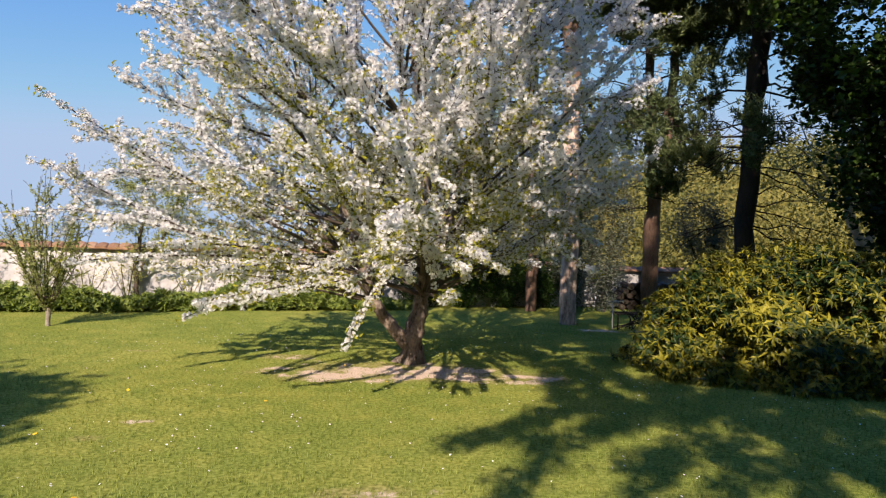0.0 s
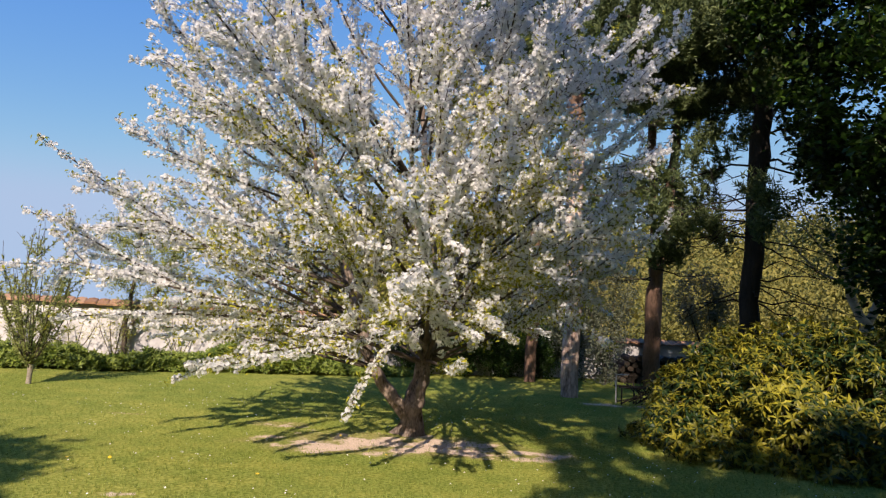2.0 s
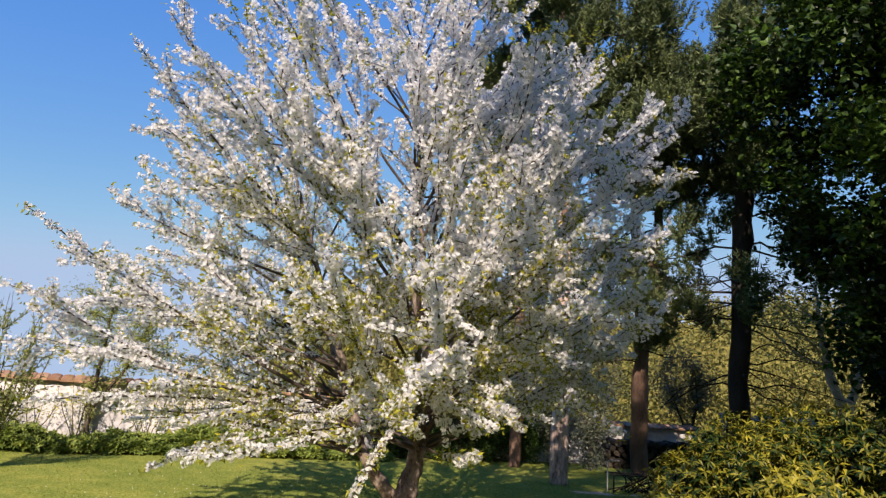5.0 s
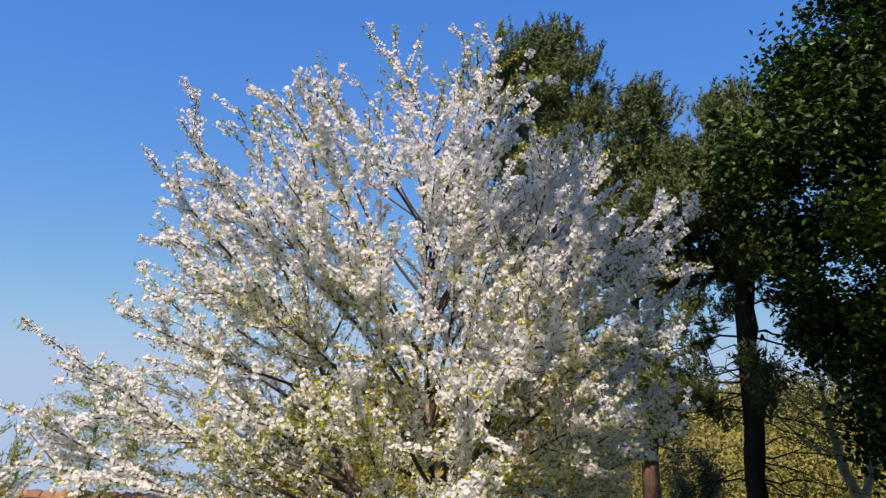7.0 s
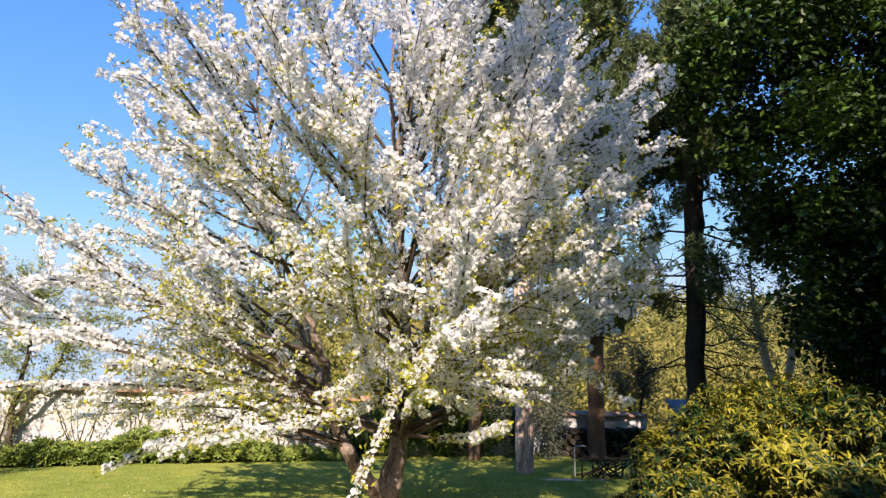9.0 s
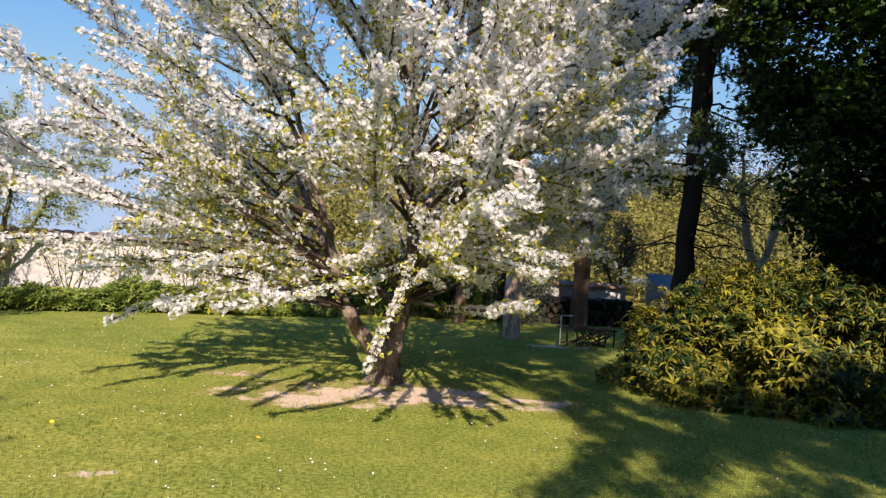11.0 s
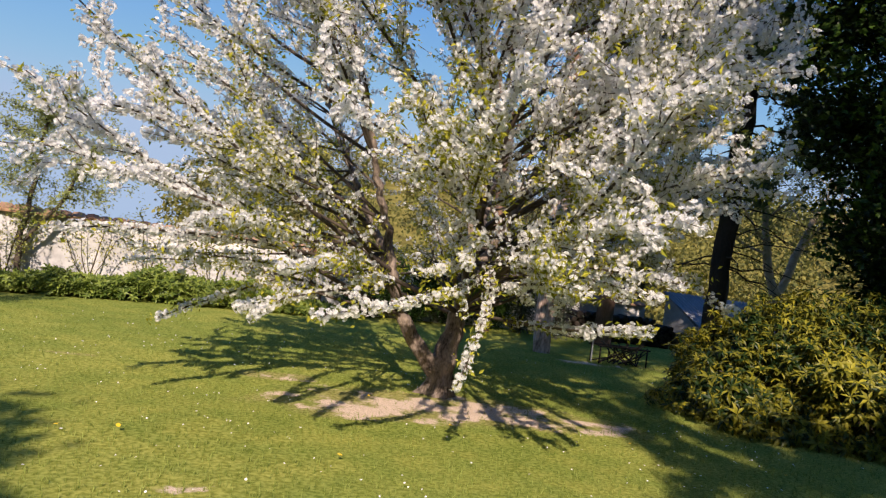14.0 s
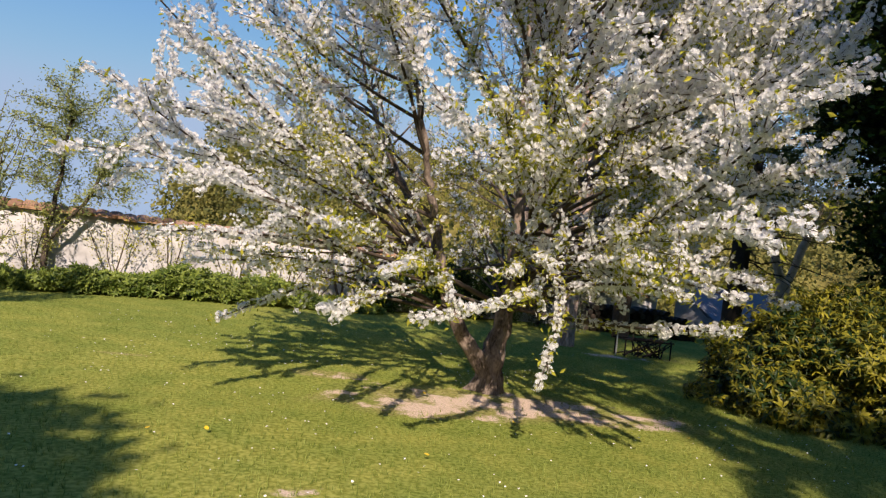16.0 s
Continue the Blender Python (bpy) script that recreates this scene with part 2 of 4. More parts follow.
def part(name, bm, mat, parent=None, label="", smooth=False):
    me = bpy.data.meshes.new(name)
    bm.to_mesh(me)
    bm.free()
    me.materials.append(mat)
    me.polygons.foreach_set("use_smooth", np.full(len(me.polygons), smooth))
    ob = new(name, me)
    if parent:
        ob.parent = parent
        ob.matrix_parent_inverse = parent.matrix_world.inverted()
    if label:
        ob["label"] = label
    return ob


def box(bm, centre, size, turn=0.0, bevel=0.0):
    m = Matrix.Translation(centre) @ Matrix.Rotation(turn, 4, "Z") @ Matrix.Diagonal((*size, 1))
    made = bmesh.ops.create_cube(bm, size=1, matrix=m)["verts"]
    if bevel:
        edges = {e for v in made for e in v.link_edges}
        bmesh.ops.bevel(bm, geom=list(edges), offset=bevel, segments=2, affect="EDGES", profile=0.6)
    return bm


def tube(points, radii, sides=6, rng=None, rough=0.0):
    """Rings along a line: corners and quads, with a cap at the end."""
    p = np.asarray(points, float)
    r = np.asarray(radii, float)
    d = np.gradient(p, axis=0)
    d /= np.linalg.norm(d, axis=1, keepdims=True) + 1e-9
    ref = np.array([0.31, 0.95, 0.05]) if abs(d[0, 2]) > 0.7 else np.array([0, 0, 1.0])
    a = np.cross(d, ref)
    a /= np.linalg.norm(a, axis=1, keepdims=True) + 1e-9
    b = np.cross(d, a)
    ang = np.arange(sides) * 2 * np.pi / sides
    ring = np.cos(ang)[None, :, None] * a[:, None] + np.sin(ang)[None, :, None] * b[:, None]
    rr = np.repeat(r[:, None], sides, 1)
    if rough and rng is not None:
        rr = rr * (1 + rough * rng.standard_normal(rr.shape))
    v = (p[:, None] + ring * rr[..., None]).reshape(-1, 3)
    n = len(p)
    i = np.arange(n - 1)[:, None] * sides
    j = np.arange(sides)[None]
    k = (j + 1) % sides
    f = np.stack([i + j, i + k, i + sides + k, i + sides + j], -1).reshape(-1, 4)
    return v, f


def tubes(lines):
    V, F, o = [], [], 0
    for v, f in lines:
        V.append(v)
        F.append(f + o)
        o += len(v)
    return np.concatenate(V), np.concatenate(F)


def turns(n, rng, ups=None, spread=None):
    """n random rotations; with ups, each one's z lies near that direction."""
    if ups is None:
        ups = rng.standard_normal((n, 3))
    z = np.asarray(ups, float) + (0 if spread is None else spread * rng.standard_normal((n, 3)))
    z /= np.linalg.norm(z, axis=1, keepdims=True) + 1e-9
    x = np.cross(z, rng.standard_normal((n, 3)))
    x /= np.linalg.norm(x, axis=1, keepdims=True) + 1e-9
    return np.stack([x, np.cross(z, x), z], -1)


def scatter(verts, faces, places, rot, sizes):
    """Copies of one small shape, as one set of corners and faces."""
    verts = np.asarray(verts, float)
    V = np.einsum("nij,kj->nki", rot, verts) * np.asarray(sizes)[:, None, None] + places[:, None]
    F = np.asarray(faces)[None] + (np.arange(len(places)) * len(verts))[:, None, None]
    return V.reshape(-1, 3), F.reshape(-1, F.shape[-1])


def flower_shape():
    """A five-petalled open flower of radius one."""
    v, f = [(0, 0, 0)], []
    for k in range(5):
        a = k * 2 * math.pi / 5
        v += [(0.95 * math.cos(a - 0.52), 0.95 * math.sin(a - 0.52), 0.3), (0.95 * math.cos(a + 0.52), 0.95 * math.sin(a + 0.52), 0.38)]
        f.append((0, 1 + 2 * k, 2 + 2 * k))
    return v, f


def diamond(width=0.35, bend=0.12):
    """A leaf as two folded triangles joined at the midrib: one unit along x."""
    return [(0, 0, 0), (0.5, width / 2, 0.06), (1, 0, -bend), (0.5, -width / 2, 0.06)], [(0, 1, 2), (0, 2, 3)]


def brush_shape(rng, needles=26, length=0.42, width=0.022, back=0.0):
    """A pine shoot one unit long along z, set all round with needles."""
    v, f = [], []
    for _ in range(needles):
        t = rng.uniform(-back, 1.0)
        a = rng.uniform(0, 2 * math.pi)
        out = np.array([math.cos(a), math.sin(a), rng.uniform(0.5, 1.1)])
        out /= np.linalg.norm(out)
        base = np.array([0, 0, t])
        side = np.cross(out, rng.standard_normal(3))
        side *= width / (np.linalg.norm(side) + 1e-9)
        tip = base + out * length * rng.uniform(0.8, 1.15)
        o = len(v)
        v += [tuple(base + side), tuple(base - side), tuple(tip)]
        f.append((o, o + 1, o + 2))
    return v, f


# ---- growing trees ----
def colonise(lines, goals, step, reach, kill, rng, lift=0.0, rounds=90):
    """Grow branches from the given lines towards scattered goals. Returns nodes and each one's parent."""
    nodes, parent = [], []
    for line in lines:
        start = line[0] if isinstance(line[0], int) else None
        pts = line[1:] if start is not None else line
        last = -1
        if start is not None:
            near = np.linalg.norm(np.array(nodes) - np.array(pts[0]), axis=1)
            last = int(near.argmin())
        for q in pts[1:] if start is not None else pts:
            q = np.array(q, float)
            if last >= 0:
                a = np.array(nodes[last])
                n = max(1, int(np.linalg.norm(q - a) / step))
                for i in range(1, n + 1):
                    w = a + (q - a) * i / n + rng.standard_normal(3) * step * 0.06
                    nodes.append(w)
                    parent.append(last)
                    last = len(nodes) - 1
            else:
                nodes.append(q)
                parent.append(-1)
                last = len(nodes) - 1
    nodes = [np.array(q, float) for q in nodes]
    goals = np.array(goals, float)
    best = np.full(len(goals), 1e9)
    who = np.zeros(len(goals), int)
    fresh = list(range(len(nodes)))
    alive = np.ones(len(goals), bool)
    for _ in range(rounds):
        arr = np.array([nodes[i] for i in fresh])
        g2 = (goals ** 2).sum(1)[:, None] + (arr ** 2).sum(1)[None] - 2 * goals @ arr.T
        k = g2.argmin(1)
        m = np.sqrt(np.maximum(g2[np.arange(len(goals)), k], 0))
        upd = m < best
        best[upd], who[upd] = m[upd], np.array(fresh)[k[upd]]
        alive &= best > kill
        use = alive & (best < reach)
        if not use.any():
            break
        fresh = []
        for i in np.unique(who[use]):
            g = goals[use & (who == i)] - nodes[i]
            v = (g / np.linalg.norm(g, axis=1, keepdims=True)).mean(0) + np.array([0, 0, lift]) + 0.12 * rng.standard_normal(3)
            if parent[i] >= 0:
                b = nodes[i] - nodes[parent[i]]
                v = v + 0.45 * b / (np.linalg.norm(b) + 1e-9)
            v /= np.linalg.norm(v) + 1e-9
            nodes.append(nodes[i] + v * step)
            parent.append(int(i))
            fresh.append(len(nodes) - 1)
    return np.array(nodes), np.array(parent)


def branch_lines(nodes, parent, tip, power=2.4, limit=None):
    """Split the grown nodes into lines with thickness by the pipe rule."""
    n = len(nodes)
    kids = [[] for _ in range(n)]
    for i, q in enumerate(parent):
        if q >= 0:
            kids[q].append(i)
    acc = np.zeros(n)
    for i in range(n - 1, -1, -1):
        acc[i] += 0 if kids[i] else tip ** power
        acc[i] += 0.02 * tip ** power
        if parent[i] >= 0:
            acc[parent[i]] += acc[i]
    r = acc ** (1 / power)
    if limit:
        r = tip * np.maximum(r / tip, 1.0) ** (math.log(limit / tip) / math.log(r.max() / tip))
    lines, todo = [], [i for i in range(n) if parent[i] < 0]
    heads = [(i, -1) for i in todo]
    while heads:
        i, q = heads.pop()
        line = [q, i] if q >= 0 else [i]
        while kids[line[-1]]:
            ks = sorted(kids[line[-1]], key=lambda k: -acc[k])
            heads += [(k, line[-1]) for k in ks[1:]]
            line.append(ks[0])
        if len(line) > 1:
            rr = r[line].copy()
            if q >= 0:
                rr[0] = min(rr[0], rr[1] * 1.15)
            lines.append((nodes[line], rr))
    return lines


def thing(name, place, label, category, group="", kind=""):
    ob = new(name)
    ob.location = place
    ob.empty_display_size = 0.3
    bpy.context.view_layer.update()
    return tagged(ob, label, category, group, kind)


# ---- ground ----
def build_ground():
    rings = np.concatenate([np.linspace(0.0, 26, 105)[1:], 26 * 1.075 ** np.arange(1, 66)])
    spokes = 240
    a = np.arange(spokes) * 2 * np.pi / spokes
    x = np.concatenate([[0], (rings[:, None] * np.sin(a)).ravel()])
    y = np.concatenate([[9], (9 + rings[:, None] * np.cos(a)).ravel()])
    v = np.stack([x, y, ground_z(x, y)], 1)
    i = np.arange(len(rings) - 1)[:, None] * spokes + 1
    j = np.arange(spokes)[None]
    k = (j + 1) % spokes
    quads = np.stack([i + j, i + spokes + j, i + spokes + k, i + k], -1).reshape(-1, 4)
    fan = np.stack([np.zeros(spokes, int), 1 + np.arange(spokes), 1 + (np.arange(spokes) + 1) % spokes], 1)
    ob = mesh_object("ground", v, [quads, fan], LAWN)
    tagged(ob, "sunlit garden lawn with bare sandy soil under the cherry tree", "lawn", kind="structure")


def bare_at(x, y):
    best = np.full(np.shape(x), -9.0)
    for cx, cy, rx, ry, t, strength in BARE:
        dx, dy = x - cx, y - cy
        u, w = (dx * math.cos(t) + dy * math.sin(t)) / rx, (dy * math.cos(t) - dx * math.sin(t)) / ry
        best = np.maximum(best, strength - u * u - w * w)
    return best


def build_grass():
    rng = np.random.default_rng(3)
    n = 80000
    y = 3.6 + 11.5 * rng.random(n) ** 1.5
    y -= np.where(y < 4.3, rng.exponential(0.55, n), 0)
    x = -2.5 + (y + 2.0) * rng.uniform(-0.95, 0.95, n)
    keep = (bare_at(x, y) + 0.6 * rng.standard_normal(n) < 0.2) & (x < 7.5)
    x, y = x[keep], y[keep]
    places = np.stack([x, y, ground_z(x, y) - 0.004], 1)
    v, f = [], []
    for k in range(3):
        a = k * 2.1 + 0.3
        c, s = math.cos(a), math.sin(a)
        o = len(v)
        v += [(0.12 * c - 0.07 * s, 0.12 * s + 0.07 * c, 0), (0.12 * c + 0.07 * s, 0.12 * s - 0.07 * c, 0), (0.5 * c, 0.5 * s, 0.9 + 0.12 * k)]
        f.append((o, o + 1, o + 2))
    up = np.tile([0, 0, 1.0], (len(x), 1))
    V, F = scatter(v, f, places, turns(len(x), rng, up, 0.2), rng.uniform(0.018, 0.05, len(x)))
    ob = mesh_object("grass", V, F, BLADE, smooth=False)
    tagged(ob, "short mown green lawn grass with yellowish tips", "grass", kind="stuff")


def build_daisies():
    rng = np.random.default_rng(8)
    v, f = [(0, 0, 0.25)], []
    for k in range(8):
        a = k * math.pi / 4
        v.append((math.cos(a), math.sin(a), 0.05))
        f.append((0, 1 + k, 1 + (k + 1) % 8))
    heads = rng.uniform((-8, 4.5), (4.5, 14), (110, 2))
    pts = [h + 0.28 * rng.standard_normal((rng.integers(2, 10), 2)) for h in heads]
    p = np.concatenate(pts + [rng.uniform((-8, 4), (5, 14.5), (90, 2))])
    p = p[bare_at(p[:, 0], p[:, 1]) < 0]
    places = np.stack([p[:, 0], p[:, 1], ground_z(p[:, 0], p[:, 1]) + 0.045], 1)
    up = np.tile([0, -0.25, 1.0], (len(p), 1))
    V, F = scatter(v, f, places, turns(len(p), rng, up, 0.25), rng.uniform(0.0045, 0.0095, len(p)))
    tagged(mesh_object("daisies", V, F, DAISY), "small white daisies scattered in the lawn", "daisies", kind="stuff")
    q = rng.uniform((-6, 4.5), (3, 10), (14, 2))
    places = np.stack([q[:, 0], q[:, 1], ground_z(q[:, 0], q[:, 1]) + 0.05], 1)
    V, F = scatter(v, f, places, turns(len(q), rng, np.tile([0, 0, 1.0], (len(q), 1)), 0.2), rng.uniform(0.015, 0.022, len(q)))
    tagged(mesh_object("dandelions", V, F, DANDELION), "yellow dandelion heads in the lawn", "dandelions", kind="stuff")


# ---- wall, hedge ----
def wall_y(x):
    """The line of the garden wall."""
    return 18.55 + 0.28 * x


WALL_TURN = math.atan(0.28)


def wall_top(x):
    return float(np.interp(x, [-2.0, 5.0], [1.58, 1.27]))


def build_wall():
    rng = np.random.default_rng(5)
    x0, x1, half, n = -26.0, 7.9, 0.2, 170
    xs = np.linspace(x0, x1, n)
    nx, ny = -math.sin(WALL_TURN), math.cos(WALL_TURN)
    rows = [(-1, -0.3), (-1, 0.35), (-1, 0.8), (-1, 1.1), (-1, 9), (1, 9), (1, -0.3)]
    v = []
    for x in xs:
        for s, z in rows:
            w = half * s + (0.025 * rng.standard_normal() if s < 0 else 0)
            v.append((x + nx * w, wall_y(x) + ny * w, min(z, wall_top(x))))
    m = len(rows)
    f = [(i * m + j, i * m + j + 1, (i + 1) * m + j + 1, (i + 1) * m + j) for i in range(n - 1) for j in range(m - 1)]
    e = (n - 1) * m
    f += [(0, 1, 5, 6), (1, 2, 3, 4), (e, e + 1, e + 5, e + 6), (e + 1, e + 2, e + 4, e + 5)]
    ob = mesh_object("wall_north", v, np.array(f), PLASTER)
    tagged(ob, "old whitewashed garden wall with a coping of terracotta tiles", "wall", kind="structure")
    return ob


def coping_mesh(length=0.24, width=0.32):
    """One half-round tile laid across the wall's slope."""
    bm = bmesh.new()
    prev = []
    for y, z in ((0, 0.10), (-width * 0.55, 0.05), (-width, 0.0)):
        ring = [bm.verts.new((length * 0.56 * math.cos(a), y, z + 0.055 * math.sin(a))) for a in (0, 0.8, 1.57, 2.34, 3.14)]
        if prev:
            for i in range(4):
                bm.faces.new((prev[i], prev[i + 1], ring[i + 1], ring[i]))
        else:
            bm.faces.new(ring)
        prev = ring
    bm.faces.new(prev[::-1])
    me = bpy.data.meshes.new("tile")
    bm.to_mesh(me)
    bm.free()
    me.materials.append(TILE)
    return me


def lay_tiles(owner, start, turn, length, z, rng):
    me = coping_mesh()
    n = int(length / 0.24)
    d = Vector((math.cos(turn), math.sin(turn), 0))
    for side in (0, math.pi):
        for i in range(n):
            t = new("tile", me)
            p = Vector((*start, 0)) + d * (0.24 * (i + 0.5))
            p.z = z(p.x)
            t.matrix_world = pose(p.x, p.y, p.z + rng.uniform(-0.008, 0.008), rng.uniform(-2, 2), 0, math.degrees(turn + side) + rng.uniform(-2, 2))
            t.parent = owner


def build_hedge():
    """Low leafy border along the foot of the wall."""
    rng = np.random.default_rng(11)
    n = 9000
    x = rng.uniform(-19, -0.8, n)
    u = rng.uniform(0, 1, n)
    depth = 0.95
    tall = 0.40 + 0.12 * np.sin(x * 1.1) + 0.08 * np.sin(x * 3.7 + 1) + 0.05 * rng.standard_normal(n)
    tall *= np.clip((-0.6 - x) / 2.2, 0.3, 1)
    a = u * math.pi
    off = -0.25 - depth / 2 + -depth / 2 * np.cos(a) * rng.uniform(0.75, 1.02, n)
    h = tall * np.sin(a) ** 0.5 * rng.uniform(0.35, 1.0, n) ** 0.6 + 0.03
    y = wall_y(x) + off / math.cos(WALL_TURN)
    places = np.stack([x, y, ground_z(x, y) + h], 1)
    ups = np.stack([rng.standard_normal(n) * 0.5, -0.5 + 0 * x, 1.0 + 0 * x], 1)
    shape_v, shape_f = [], []
    dv, df = diamond(0.42)
    for k in range(6):
        m = Euler((0, -0.5 + 0.1 * k, k * 1.05)).to_matrix()
        o = len(shape_v)
        shape_v += [tuple(m @ Vector(q)) for q in dv]
        shape_f += [tuple(i + o for i in q) for q in df]
    V, F = scatter(shape_v, shape_f, places, turns(n, rng, ups, 0.5), rng.uniform(0.07, 0.13, n))
    ob = mesh_object("hedge", V, F, HEDGE_LEAF, smooth=False)
    tagged(ob, "low dense green leafy border along the foot of the wall", "hedge", kind="stuff")


# ---- the cherry tree ----
TREE = np.array([-0.55, 10.3, 0.03])
HEART = np.array([-0.6, 10.2, 1.2])        # the point from which the crown fans out


def crown_reach(d):
    """How far the crown reaches from its heart along unit directions."""
    el = np.degrees(np.arcsin(np.clip(d[..., 2], -1, 1)))
    flat = np.hypot(d[..., 0], d[..., 1]) + 1e-9
    az = np.arctan2(d[..., 1], d[..., 0])
    reach = np.interp(el, [-10, 0, 15, 25, 40, 60, 75, 90], [3.2, 4.1, 4.6, 4.75, 5.25, 6.1, 6.85, 7.25])
    right = np.clip(d[..., 0] / flat, 0, 1) ** 2
    reach = reach * (1 - right * np.interp(el, [20, 45], [0.36, 0.04]))
    reach = reach * (1 + 0.08 * np.clip(-d[..., 0] / flat, 0, 1) * np.interp(el, [10, 22], [1, 0]))
    back = np.clip(d[..., 1] / flat, 0, 1)
    reach = reach * (1 - 0.1 * back)
    return reach * (1 + 0.045 * np.sin(3 * az + 1) + 0.04 * np.sin(7 * az + 5 * d[..., 2]))


def depth_in_crown(p):
    """0 at the crown's heart, 1 at its surface."""
    q = np.asarray(p) - HEART
    n = np.linalg.norm(q, axis=-1) + 1e-9
    return n / crown_reach(q / n[..., None])


def bend(a, m, c, n):
    """n points along a curve from a to c drawn towards m."""
    t = np.linspace(0, 1, n)[:, None]
    return (1 - t) ** 2 * a + 2 * t * (1 - t) * m + t * t * c


def shoot(start, way, length, n, rng, wander=0.07, rise=0.03):
    """A wandering shoot of n points that leaves start along way."""
    out, q, d = [np.array(start)], np.array(start), way / np.linalg.norm(way)
    for _ in range(n - 1):
        d = d + wander * rng.standard_normal(3) + np.array([0, 0, rise])
        d /= np.linalg.norm(d)
        q = q + d * length / (n - 1)
        out.append(q.copy())
    return np.array(out)


def along(pts, s):
    """Points and directions at lengths s along a line of points."""
    seg = np.diff(pts, axis=0)
    ln = np.linalg.norm(seg, axis=1)
    cum = np.concatenate([[0], np.cumsum(ln)])
    k = np.clip(np.searchsorted(cum, s, side="right") - 1, 0, len(seg) - 1)
    u = (s - cum[k]) / (ln[k] + 1e-9)
    return pts[k] + seg[k] * u[:, None], seg[k] / (ln[k][:, None] + 1e-9)


def length_of(pts):
    return float(np.linalg.norm(np.diff(pts, axis=0), axis=1).sum())


def cherry_limbs():
    """Trunk and leaders: name, points, radii at both ends."""
    b = TREE
    return [
        ("trunk", [b + (0, 0, -0.12), b + (0.0, 0, 0.1), b + (0.02, 0, 0.35), b + (0.1, 0.02, 0.75), b + (0.2, 0.05, 1.25), b + (0.26, 0.1, 1.8)], [0.2, 0.165, 0.15, 0.115, 0.09, 0.07]),
        ("limb", [b + (-0.01, 0, 0.2), b + (-0.27, -0.04, 0.5), b + (-0.53, -0.08, 0.82), b + (-0.7, -0.05, 1.2), b + (-0.82, 0, 1.7), b + (-1.15, -0.3, 2.6), b + (-1.55, -0.7, 3.8), b + (-1.85, -1.0, 4.8)], [0.1, 0.09, 0.08, 0.066, 0.052, 0.036, 0.025, 0.016]),
        ("limb", [b + (0.24, 0.1, 1.7), b + (0.15, 0.1, 2.8), b + (-0.05, -0.1, 4.2), b + (-0.2, -0.35, 5.6), b + (-0.2, -0.5, 6.4)], [0.075, 0.05, 0.036, 0.022, 0.013]),
        ("limb", [b + (0.2, 0.06, 1.35), b + (0.6, -0.25, 2.3), b + (1.05, -0.55, 3.5), b + (1.5, -0.8, 4.7)], [0.065, 0.044, 0.03, 0.016]),
        ("limb", [b + (0.24, 0.1, 1.6), b + (0.55, 0.7, 2.5), b + (0.85, 1.3, 3.6), b + (0.9, 1.6, 4.6)], [0.06, 0.042, 0.03, 0.016]),
        ("limb", [b + (-0.75, -0.04, 1.4), b + (-1.15, 0.5, 2.2), b + (-1.65, 1.1, 3.3), b + (-1.9, 1.4, 4.2)], [0.052, 0.04, 0.028, 0.015]),
        ("limb", [b + (0.14, 0.02, 1.0), b + (0.12, -0.45, 1.6), b + (0.0, -1.0, 2.5), b + (-0.15, -1.5, 3.8), b + (-0.2, -1.8, 4.8)], [0.062, 0.046, 0.034, 0.024, 0.015]),
    ]


